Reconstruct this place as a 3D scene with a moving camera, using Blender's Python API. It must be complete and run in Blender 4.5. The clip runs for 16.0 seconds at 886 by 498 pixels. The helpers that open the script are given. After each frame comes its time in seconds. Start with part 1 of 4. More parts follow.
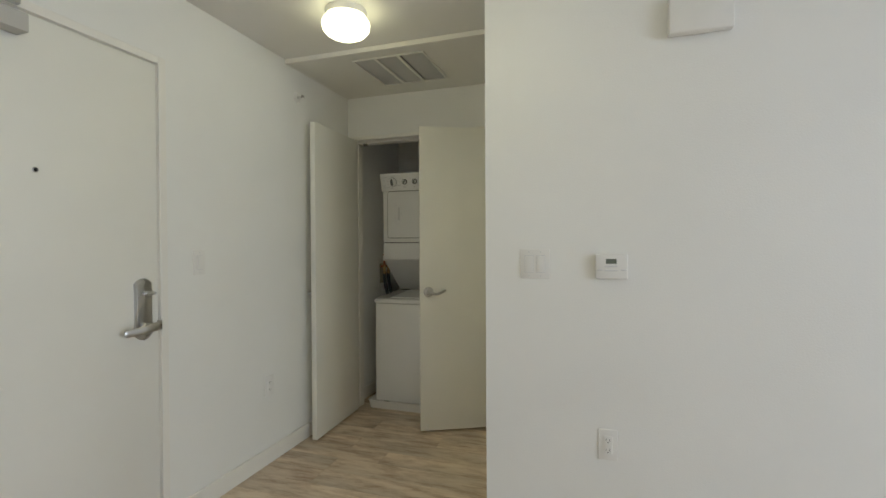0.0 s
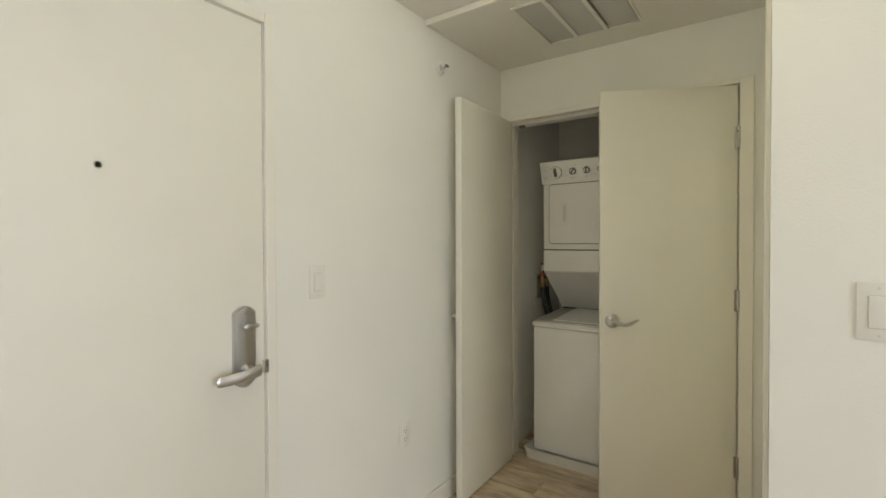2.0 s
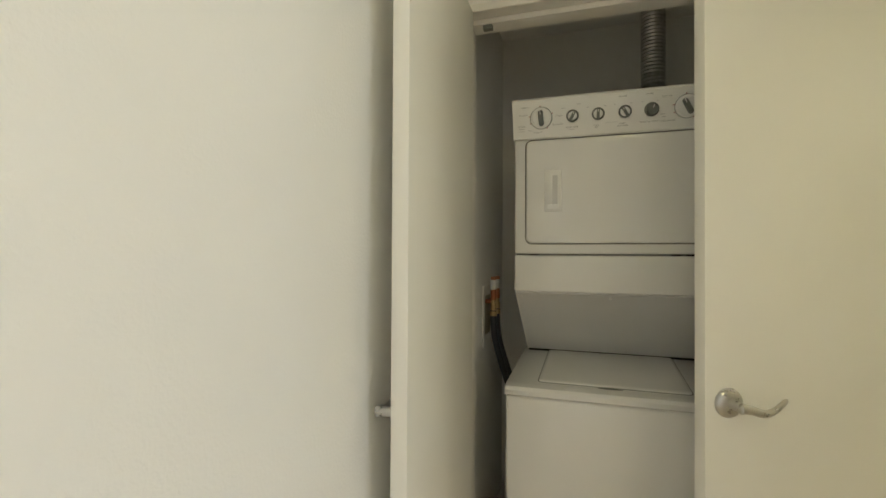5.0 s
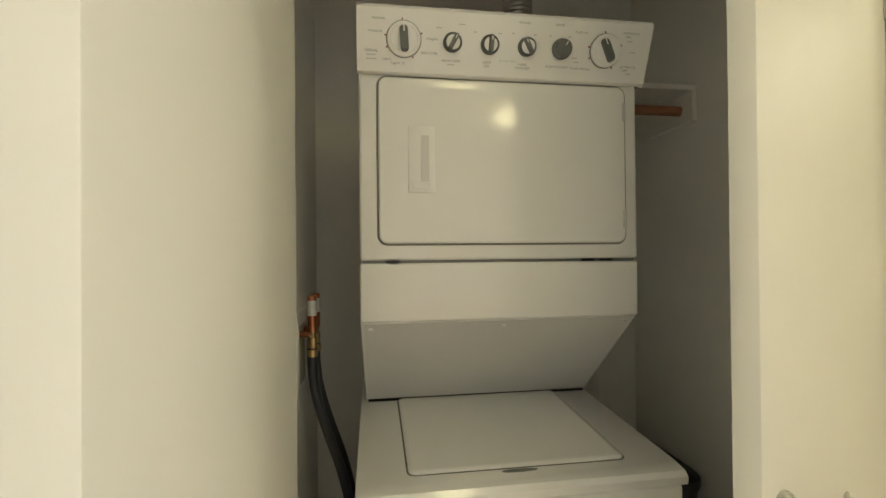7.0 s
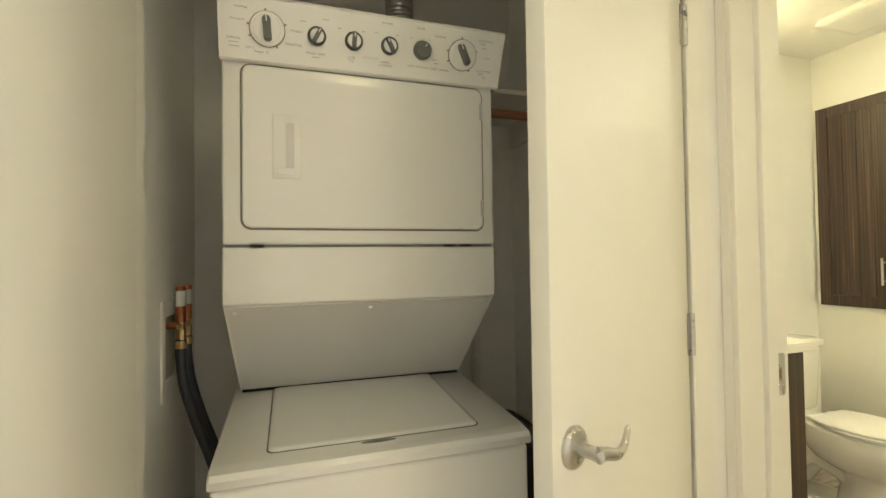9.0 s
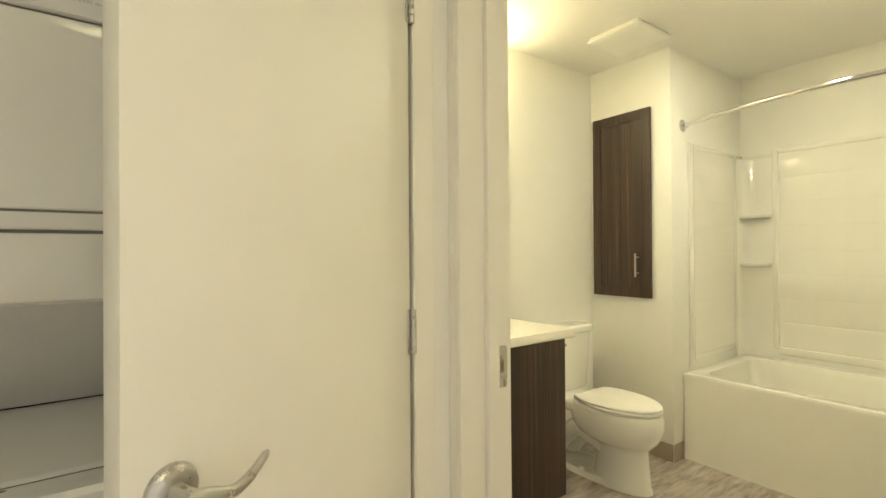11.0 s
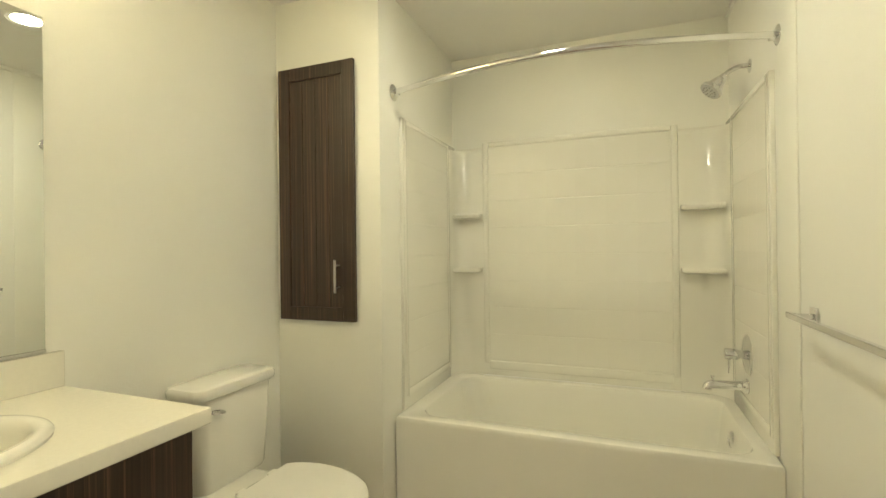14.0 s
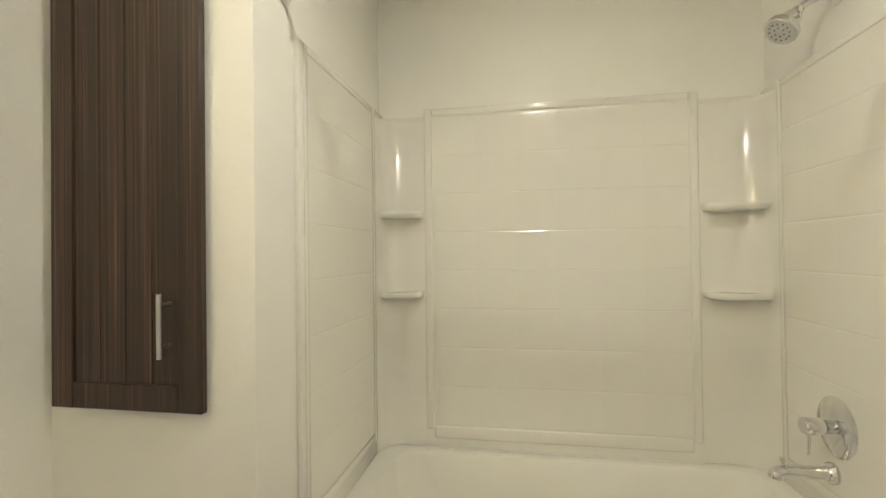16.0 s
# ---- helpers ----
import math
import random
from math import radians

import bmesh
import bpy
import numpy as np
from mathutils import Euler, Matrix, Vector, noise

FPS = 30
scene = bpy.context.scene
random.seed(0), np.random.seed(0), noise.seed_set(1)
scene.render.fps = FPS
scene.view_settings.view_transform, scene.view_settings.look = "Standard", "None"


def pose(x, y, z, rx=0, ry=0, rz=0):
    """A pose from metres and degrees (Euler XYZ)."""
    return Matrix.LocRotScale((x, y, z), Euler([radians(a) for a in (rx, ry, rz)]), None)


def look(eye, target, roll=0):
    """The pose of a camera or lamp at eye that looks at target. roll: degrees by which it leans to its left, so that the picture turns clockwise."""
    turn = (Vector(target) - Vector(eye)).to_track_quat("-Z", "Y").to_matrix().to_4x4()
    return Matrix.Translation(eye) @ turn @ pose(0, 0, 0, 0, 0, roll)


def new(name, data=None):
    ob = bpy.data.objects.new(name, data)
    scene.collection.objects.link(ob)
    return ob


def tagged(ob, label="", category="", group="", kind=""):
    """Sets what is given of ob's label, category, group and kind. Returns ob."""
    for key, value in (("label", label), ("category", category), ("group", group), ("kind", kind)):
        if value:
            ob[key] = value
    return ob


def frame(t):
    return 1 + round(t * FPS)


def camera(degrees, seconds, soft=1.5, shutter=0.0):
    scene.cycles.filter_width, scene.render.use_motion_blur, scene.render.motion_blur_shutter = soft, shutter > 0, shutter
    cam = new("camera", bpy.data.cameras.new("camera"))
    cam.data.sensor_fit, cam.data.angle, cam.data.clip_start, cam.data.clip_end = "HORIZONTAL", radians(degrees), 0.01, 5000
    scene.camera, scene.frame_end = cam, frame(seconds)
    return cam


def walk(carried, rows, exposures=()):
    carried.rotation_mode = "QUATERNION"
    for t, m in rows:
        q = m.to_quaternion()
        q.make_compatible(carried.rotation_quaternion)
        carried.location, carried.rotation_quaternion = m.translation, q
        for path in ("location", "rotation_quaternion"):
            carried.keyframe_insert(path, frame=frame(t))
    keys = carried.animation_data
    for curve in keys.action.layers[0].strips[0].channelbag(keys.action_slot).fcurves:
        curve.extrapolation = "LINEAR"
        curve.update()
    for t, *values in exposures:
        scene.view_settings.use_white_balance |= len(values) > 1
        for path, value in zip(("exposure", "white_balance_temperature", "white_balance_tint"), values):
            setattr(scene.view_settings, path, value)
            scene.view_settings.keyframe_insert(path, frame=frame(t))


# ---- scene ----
cam = camera(87.6, 16.0)
PATH = [
    (0, (1.782, -3.127, 1.254), (1.158, -1.227, 1.232), -0.3),
    (0.5, (1.726, -2.999, 1.284), (0.717, -1.272, 1.261), -0.5),
    (1, (1.648, -2.861, 1.295), (0.487, -1.233, 1.269), -0.5),
    (1.5, (1.491, -2.696, 1.310), (0.314, -1.078, 1.284), -0.3),
    (2, (1.355, -2.516, 1.316), (0.195, -0.887, 1.286), -0.2),
    (2.5, (1.226, -2.337, 1.331), (0.103, -0.683, 1.301), -0.4),
    (3, (1.062, -2.183, 1.328), (-0.035, -0.511, 1.296), -0.4),
    (3.5, (0.888, -2.001, 1.318), (-0.152, -0.293, 1.283), -0.5),
    (3.7, (0.852, -1.914, 1.306), (-0.171, -0.197, 1.274), -0.2),
    (5.8, (0.255, -1.143, 1.263), (-0.012, 0.839, 1.288), -0.3),
    (6, (0.242, -1.064, 1.269), (0.050, 0.927, 1.285), -0.4),
    (6.5, (0.215, -0.912, 1.282), (0.259, 1.090, 1.290), -0.4),
    (7, (0.209, -0.786, 1.285), (0.504, 1.192, 1.300), -0.5),
    (7.5, (0.206, -0.720, 1.285), (0.726, 1.212, 1.309), -0.5),
    (8, (0.229, -0.730, 1.283), (0.847, 1.172, 1.311), -0.7),
    (8.2, (0.236, -0.753, 1.272), (0.855, 1.149, 1.314), -0.8),
    (10.3, (0.552, -0.994, 1.212), (1.359, 0.836, 1.236), -0.2),
    (10.5, (0.585, -0.963, 1.230), (1.498, 0.817, 1.244), -0.5),
    (11, (0.676, -0.898, 1.222), (1.844, 0.726, 1.234), -0.4),
    (11.5, (0.826, -0.835, 1.241), (2.206, 0.612, 1.247), -0.6),
    (12, (0.965, -0.776, 1.243), (2.500, 0.506, 1.248), -0.6),
    (12.5, (1.094, -0.705, 1.244), (2.749, 0.419, 1.244), -0.6),
    (13, (1.216, -0.609, 1.245), (2.977, 0.339, 1.244), -0.6),
    (13.5, (1.371, -0.536, 1.237), (3.207, 0.259, 1.235), -0.7),
    (14, (1.557, -0.464, 1.240), (3.423, 0.256, 1.247), -0.7),
    (14.5, (1.741, -0.378, 1.264), (3.628, 0.284, 1.264), -0.7),
    (15, (1.935, -0.267, 1.267), (3.860, 0.275, 1.272), -0.6),
    (15.5, (2.160, -0.182, 1.271), (4.114, 0.245, 1.288), -0.7),
    (16, (2.357, -0.101, 1.286), (4.327, 0.246, 1.306), -0.7),
]
walk(cam, [(t, look(eye, aim, lean)) for t, eye, aim, lean in PATH],
     exposures=[(0, -0.74, 5900, 11), (1.5, -0.3, 6300, 12), (3.5, -0.22, 6250, 12), (6, 0.25, 6500, 11), (7, 0.48, 6550, 11), (8, 0.8, 6600, 11), (10.5, 0.62, 6650, 12),
                (11.5, 0.42, 6600, 12), (13.5, 0.25, 6550, 12), (14.5, 0.16, 6300, 14), (16, 0.14, 5850, 24)])

scene.cycles.max_bounces, scene.cycles.diffuse_bounces = 14, 10

# ---- world and daylight ----
world = bpy.data.worlds.new("sky_world")
scene.world = world
world.use_nodes = True
_n = world.node_tree.nodes
_sky = _n.new("ShaderNodeTexSky")
_sky.sky_type, _sky.sun_disc = "NISHITA", False
_sky.sun_elevation, _sky.sun_rotation = radians(42), radians(150)
_n["Background"].inputs["Strength"].default_value = 0.1
world.node_tree.links.new(_sky.outputs[0], _n["Background"].inputs[0])
sun = new("sun", bpy.data.lights.new("sun", "SUN"))
sun.data.energy, sun.data.angle, sun.data.color = 2.0, radians(0.5), (1, 0.95, 0.88)
sun.matrix_world = look((8, 6, 10), (0, 0, 0))
window_light = new("window_light", bpy.data.lights.new("window_light", "AREA"))
window_light.data.shape, window_light.data.size, window_light.data.size_y = "RECTANGLE", 2.45, 1.7
window_light.data.energy, window_light.data.color = 108, (0.87, 0.95, 1.0)
window_light.matrix_world = look((6.05, -3.95, 1.35), (0, -3.95, 1.35))
HALL_GLOW, ROOM_GLOW, VANITY_GLOW, DOWN_GLOW = 7.0, 11.0, 12.0, 235.0
HALL_TINT, VANITY_TINT = (1.0, 0.92, 0.50), (1.0, 0.87, 0.47)


# ---- materials ----
def material(name, color, rough=0.5, metal=0.0, bump=0.0, bump_scale=300.0, vary=0.0, vary_scale=6.0, coat=0.0, rand=0.0, spec=0.5):
    m = bpy.data.materials.new(name)
    m.use_nodes = True
    nt, N = m.node_tree, m.node_tree.nodes
    b = N["Principled BSDF"]
    b.inputs["Base Color"].default_value = (*color, 1)
    b.inputs["Roughness"].default_value, b.inputs["Metallic"].default_value = rough, metal
    b.inputs["Coat Weight"].default_value = coat
    b.inputs["Specular IOR Level"].default_value = spec
    tc = N.new("ShaderNodeTexCoord")
    if vary or rand:
        noise_node = N.new("ShaderNodeTexNoise")
        noise_node.inputs["Scale"].default_value, noise_node.inputs["Detail"].default_value = vary_scale, 6
        nt.links.new(tc.outputs["Object"], noise_node.inputs["Vector"])
        ramp = N.new("ShaderNodeMapRange")
        ramp.inputs["From Min"].default_value, ramp.inputs["From Max"].default_value = 0.3, 0.7
        ramp.inputs["To Min"].default_value, ramp.inputs["To Max"].default_value = 1 - vary, 1 + vary * 0.4
        nt.links.new(noise_node.outputs["Fac"], ramp.inputs["Value"])
        mix = N.new("ShaderNodeVectorMath")
        mix.operation = "SCALE"
        mix.inputs[0].default_value = color
        nt.links.new(ramp.outputs[0], mix.inputs["Scale"])
        nt.links.new(mix.outputs[0], b.inputs["Base Color"])
        r2 = N.new("ShaderNodeMapRange")
        r2.inputs["To Min"].default_value, r2.inputs["To Max"].default_value = max(rough - 0.06, 0.02), min(rough + 0.08, 1)
        nt.links.new(noise_node.outputs["Fac"], r2.inputs["Value"])
        nt.links.new(r2.outputs[0], b.inputs["Roughness"])
    if bump:
        fine = N.new("ShaderNodeTexNoise")
        fine.inputs["Scale"].default_value, fine.inputs["Detail"].default_value = bump_scale, 3
        nt.links.new(tc.outputs["Object"], fine.inputs["Vector"])
        bp = N.new("ShaderNodeBump")
        bp.inputs["Strength"].default_value, bp.inputs["Distance"].default_value = bump, 0.002
        nt.links.new(fine.outputs["Fac"], bp.inputs["Height"])
        nt.links.new(bp.outputs[0], b.inputs["Normal"])
    return m


def streaked(name, dark, mid, light, rough, stretch, scale, rand=0.3, line=0.62):
    """Wood with long streaks; stretch: the three scales of the grain's space."""
    m = bpy.data.materials.new(name)
    m.use_nodes = True
    nt, N = m.node_tree, m.node_tree.nodes
    b = N["Principled BSDF"]
    b.inputs["Roughness"].default_value = rough
    tc, mp, info = N.new("ShaderNodeTexCoord"), N.new("ShaderNodeMapping"), N.new("ShaderNodeObjectInfo")
    add = N.new("ShaderNodeVectorMath")
    comb = N.new("ShaderNodeCombineXYZ")
    mul = N.new("ShaderNodeMath")
    mul.operation = "MULTIPLY"
    mul.inputs[1].default_value = 31.0 * rand
    nt.links.new(info.outputs["Random"], mul.inputs[0])
    for i in range(3):
        nt.links.new(mul.outputs[0], comb.inputs[i])
    nt.links.new(tc.outputs["Object"], mp.inputs["Vector"])
    mp.inputs["Scale"].default_value = stretch
    nt.links.new(mp.outputs[0], add.inputs[0])
    nt.links.new(comb.outputs[0], add.inputs[1])
    n1, n2 = N.new("ShaderNodeTexNoise"), N.new("ShaderNodeTexNoise")
    n1.inputs["Scale"].default_value, n1.inputs["Detail"].default_value, n1.inputs["Roughness"].default_value = scale, 8, 0.65
    n2.inputs["Scale"].default_value, n2.inputs["Detail"].default_value = scale * 0.23, 3
    ramp, mixc = N.new("ShaderNodeValToRGB"), N.new("ShaderNodeMix")
    e = ramp.color_ramp.elements
    e[0].position, e[0].color = 0.32, (*dark, 1)
    e[1].position, e[1].color = line + 0.1, (*light, 1)
    k = ramp.color_ramp.elements.new(line - 0.08)
    k.color = (*mid, 1)
    mixc.data_type, mixc.blend_type = "RGBA", "MULTIPLY"
    mr = N.new("ShaderNodeMapRange")
    mr.inputs["From Min"].default_value, mr.inputs["From Max"].default_value = 0.3, 0.7
    mr.inputs["To Min"].default_value, mr.inputs["To Max"].default_value = 0.72, 1.12
    for n in (n1, n2):
        nt.links.new(add.outputs[0], n.inputs["Vector"])
    nt.links.new(n1.outputs["Fac"], ramp.inputs["Fac"])
    nt.links.new(n2.outputs["Fac"], mr.inputs["Value"])
    mixc.inputs["Factor"].default_value = 1.0
    nt.links.new(ramp.outputs[0], mixc.inputs["A"])
    nt.links.new(mr.outputs[0], mixc.inputs["B"])
    nt.links.new(mixc.outputs["Result"], b.inputs["Base Color"])
    bp = N.new("ShaderNodeBump")
    bp.inputs["Strength"].default_value, bp.inputs["Distance"].default_value = 0.25, 0.001
    nt.links.new(n1.outputs["Fac"], bp.inputs["Height"])
    nt.links.new(bp.outputs[0], b.inputs["Normal"])
    return m


def glowing(name, tint, strength, shown=(1, 0.93, 0.8)):
    m = bpy.data.materials.new(name)
    m.use_nodes = True
    b = m.node_tree.nodes["Principled BSDF"]
    b.inputs["Base Color"].default_value = (*shown, 1)
    b.inputs["Emission Color"].default_value = (*tint, 1)
    b.inputs["Emission Strength"].default_value = strength
    b.inputs["Roughness"].default_value = 0.3
    return m


PAINT = material("wall_paint", (0.835, 0.832, 0.805), 0.5, bump=0.35, bump_scale=160, vary=0.025, vary_scale=2.2)
BATH_PAINT = material("bath_paint", (0.83, 0.828, 0.785), 0.42, bump=0.35, bump_scale=170, vary=0.025, vary_scale=2.4)
CEIL = material("ceiling_paint", (0.80, 0.79, 0.765), 0.8, bump=0.3, bump_scale=140, vary=0.03, vary_scale=2)
TRIM = material("trim_paint", (0.83, 0.81, 0.76), 0.38, bump=0.08, bump_scale=90, vary=0.02, vary_scale=4)
DOOR = material("door_paint", (0.81, 0.80, 0.745), 0.48, bump=0.12, bump_scale=120, vary=0.025, vary_scale=3)
ENTRY = material("entry_door_paint", (0.82, 0.81, 0.76), 0.45, bump=0.12, bump_scale=130, vary=0.025, vary_scale=3)
PANEL = material("panel_paint", (0.77, 0.76, 0.71), 0.6, bump=0.1, bump_scale=120, vary=0.03, vary_scale=4)
ENAMEL = material("white_enamel", (0.86, 0.86, 0.85), 0.10, bump=0.02, bump_scale=45, vary=0.015, vary_scale=5, coat=0.3)
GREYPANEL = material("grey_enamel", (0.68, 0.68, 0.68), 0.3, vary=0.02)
PLASTIC = material("white_plastic", (0.80, 0.79, 0.76), 0.35, vary=0.015, vary_scale=20)
ACRYLIC = material("white_acrylic", (0.82, 0.81, 0.76), 0.12, bump=0.05, bump_scale=14, vary=0.015, vary_scale=3, coat=0.4)
PORCELAIN = material("porcelain", (0.82, 0.81, 0.77), 0.08, vary=0.012, vary_scale=8, coat=0.5)
QUARTZ = material("counter_quartz", (0.80, 0.78, 0.71), 0.22, vary=0.022, vary_scale=90)
CHROME = material("chrome", (0.76, 0.76, 0.77), 0.06, metal=1.0, vary=0.02, vary_scale=30)
NICKEL = material("satin_nickel", (0.56, 0.55, 0.53), 0.28, metal=1.0, vary=0.04, vary_scale=60)
STEEL = material("brushed_steel", (0.60, 0.60, 0.61), 0.30, metal=1.0, bump=0.03, bump_scale=500, vary=0.02, vary_scale=12)
DARKGREY = material("dark_grey_plastic", (0.16, 0.17, 0.16), 0.45, vary=0.05, vary_scale=30)
# Grey for the shade in the gap round the dryer door.
GAPGREY = material("gap_shade_grey", (0.22, 0.22, 0.20), 0.6)
DARK = material("dark_gap", (0.02, 0.02, 0.02), 0.9)
INK = material("grey_ink", (0.30, 0.30, 0.31), 0.6)
REDINK = material("red_ink", (0.30, 0.07, 0.05), 0.6)
FAINT = material("faint_print", (0.52, 0.52, 0.53), 0.6)
LCD = material("lcd", (0.13, 0.15, 0.12), 0.25)
COPPER = material("copper", (0.44, 0.17, 0.09), 0.30, metal=1.0, vary=0.2, vary_scale=40)
BRASS = material("brass", (0.48, 0.34, 0.17), 0.38, metal=1.0, vary=0.15, vary_scale=40)
LABEL = material("paper_label", (0.75, 0.75, 0.73), 0.7, vary=0.1, vary_scale=180)
RUBBER = material("black_rubber", (0.030, 0.032, 0.040), 0.45, vary=0.1, vary_scale=40)
BLACKPL = material("black_plastic", (0.012, 0.013, 0.018), 0.5, bump=0.2, bump_scale=250, vary=0.1)
FOIL = material("duct_foil", (0.5, 0.5, 0.5), 0.3, metal=1.0, vary=0.2, vary_scale=50)
RODWOOD = streaked("rod_wood", (0.22, 0.09, 0.05), (0.36, 0.16, 0.09), (0.46, 0.24, 0.14), 0.4, (0.6, 8, 8), 10)
VINYL = material("tan_vinyl_base", (0.36, 0.29, 0.22), 0.5, vary=0.05, vary_scale=12)
WENGE = streaked("wenge_laminate", (0.026, 0.015, 0.010), (0.056, 0.033, 0.023), (0.21, 0.125, 0.075), 0.34, (14, 14, 0.10), 11, line=0.64)
OAK = streaked("oak_vinyl_plank", (0.40, 0.28, 0.18), (0.68, 0.56, 0.42), (0.76, 0.66, 0.53), 0.38, (3.4, 15, 15), 1.5)
GREYOAK = streaked("grey_vinyl_plank", (0.26, 0.21, 0.175), (0.50, 0.44, 0.39), (0.62, 0.57, 0.52), 0.42, (3.0, 15, 15), 2.1)
HALL_GLASS = glowing("lit_opal_glass", HALL_TINT, HALL_GLOW)
ROOM_GLASS = glowing("lit_opal_glass_room", HALL_TINT, ROOM_GLOW)
HALL_COLLAR = glowing("dim_opal_glass", HALL_TINT, 6.0)
DOWN_GLASS = glowing("downlight_lens", (1.0, 0.96, 0.68), DOWN_GLOW)
# Emission stands in for lens light bouncing off the reflector.
DOWN_RIM = glowing("downlight_rim_glow", (1.0, 0.96, 0.68), 14.0)
VANITY_GLASS = glowing("lit_frosted_glass", VANITY_TINT, VANITY_GLOW)
MIRROR = material("mirror_silver", (0.86, 0.88, 0.86), 0.01, metal=1.0)
GLASS = bpy.data.materials.new("window_glass")
GLASS.use_nodes = True
GLASS.node_tree.nodes["Principled BSDF"].inputs["Transmission Weight"].default_value = 1.0
GLASS.node_tree.nodes["Principled BSDF"].inputs["Roughness"].default_value = 0.0


# ---- mesh helpers ----
ORIGIN = {}


def box(x0, y0, z0, x1, y1, z1, bevel=0.0, seg=2, bm=None):
    own = bmesh.new()
    bmesh.ops.create_cube(own, size=1)
    for v in own.verts:
        v.co = Vector(((x0 + x1) / 2 + v.co.x * (x1 - x0), (y0 + y1) / 2 + v.co.y * (y1 - y0), (z0 + z1) / 2 + v.co.z * (z1 - z0)))
    if bevel:
        bmesh.ops.bevel(own, geom=own.edges[:], offset=bevel, segments=seg, affect="EDGES", profile=0.5)
    return merge(bm, own)


def merge(bm, own, m=None):
    if m is not None:
        own.transform(m)
    if bm is None:
        return own
    me = bpy.data.meshes.new("tmp")
    own.to_mesh(me)
    own.free()
    bm.from_mesh(me)
    bpy.data.meshes.remove(me)
    return bm


def skin(rings, caps=True, bm=None, close=True):
    """A surface through rings of equally many points."""
    own = bmesh.new()
    rows = [[own.verts.new(p) for p in r] for r in rings]
    n = len(rows[0])
    for a, b in zip(rows, rows[1:]):
        for i in range(n if close else n - 1):
            j = (i + 1) % n
            own.faces.new((a[i], a[j], b[j], b[i]))
    if caps and close:
        own.faces.new(rows[0][::-1])
        own.faces.new(rows[-1])
    bmesh.ops.recalc_face_normals(own, faces=own.faces)
    return merge(bm, own)


def tube(points, radii, n=14, flat=(1.0, 1.0), bm=None, up=(0, 0, 1)):
    pts = [Vector(p) for p in points]
    rs = radii if isinstance(radii, (list, tuple)) else [radii] * len(pts)
    rings = []
    for i, p in enumerate(pts):
        d = (pts[min(i + 1, len(pts) - 1)] - pts[max(i - 1, 0)]).normalized()
        u = Vector(up)
        if abs(u.dot(d)) > 0.95:
            u = Vector((1, 0, 0)) if abs(d.x) < 0.9 else Vector((0, 1, 0))
        s = d.cross(u).normalized()
        w = s.cross(d).normalized()
        rings.append([p + s * math.cos(2 * math.pi * k / n) * rs[i] * flat[0] + w * math.sin(2 * math.pi * k / n) * rs[i] * flat[1] for k in range(n)])
    return skin(rings, bm=bm)


def lathe(profile, n=32, m=None, bm=None):
    """profile: (radius, height) about the local z axis."""
    rings = [[Vector((max(r, 1e-4) * math.cos(2 * math.pi * k / n), max(r, 1e-4) * math.sin(2 * math.pi * k / n), h)) for k in range(n)] for r, h in profile]
    own = skin(rings)
    return merge(bm, own, m) if (bm is not None or m is not None) else own


def rounded(cx, cy, hx, hy, r, z, n=12):
    """A ring: a rectangle with rounded corners, 4 * n points."""
    out = []
    for q, (sx, sy) in enumerate(((1, 1), (-1, 1), (-1, -1), (1, -1))):
        for k in range(n):
            a = (q + k / (n - 1)) * math.pi / 2
            out.append(Vector((cx + sx * (hx - r) + r * math.cos(a), cy + sy * (hy - r) + r * math.sin(a), z)))
    return out


def bezier(pts, n=24):
    """A smooth path through the points (Catmull-Rom)."""
    P = [Vector(p) for p in pts]
    P = [2 * P[0] - P[1]] + P + [2 * P[-1] - P[-2]]
    out = []
    for i in range(1, len(P) - 2):
        for k in range(n):
            t = k / n
            a, b, c, d = P[i - 1:i + 3]
            out.append(0.5 * ((2 * b) + (c - a) * t + (2 * a - 5 * b + 4 * c - d) * t * t + (3 * b - a - 3 * c + d) * t ** 3))
    return out + [P[-2]]


def mesh_object(name, bm, mat, smooth=True):
    me = bpy.data.meshes.new(name)
    bm.normal_update()
    bm.to_mesh(me)
    bm.free()
    me.materials.append(mat)
    if smooth:
        me.shade_smooth()
        me.set_sharp_from_angle(angle=radians(38))
    return new(name, me)


def structure(name, bm, mat, label="", category=""):
    return tagged(mesh_object(name, bm, mat), label, category, kind="structure")


def thing(name, label, category, at=(0, 0, 0), rz=0.0, group=""):
    """An Empty at the base of a thing."""
    ob = new(name)
    ob.empty_display_size = 0.05
    ob.location, ob.rotation_euler = at, (0, 0, radians(rz))
    ORIGIN[ob.name] = Vector(at)
    return tagged(ob, label, category, group)


def part(name, bm, mat, parent, label="", local=False):
    """One mesh under a thing or part. Points are in the world's metres, or in the thing's own when local."""
    ob = mesh_object(name, bm, mat)
    ob.parent = parent
    if not local and parent.name in ORIGIN:
        ob.location = -ORIGIN[parent.name]
    return tagged(ob, label)


def lettering(name, text, size, m, mat, parent):
    cu = bpy.data.curves.new(name, "FONT")
    cu.body, cu.size, cu.align_x, cu.align_y = text, size, "CENTER", "CENTER"
    tmp = new(name, cu)
    bpy.context.view_layer.update()
    me = bpy.data.meshes.new_from_object(tmp.evaluated_get(bpy.context.evaluated_depsgraph_get()))
    bpy.data.objects.remove(tmp)
    bm = bmesh.new()
    bm.from_mesh(me)
    bpy.data.meshes.remove(me)
    bm.transform(m)
    return part(name, bm, mat, parent)


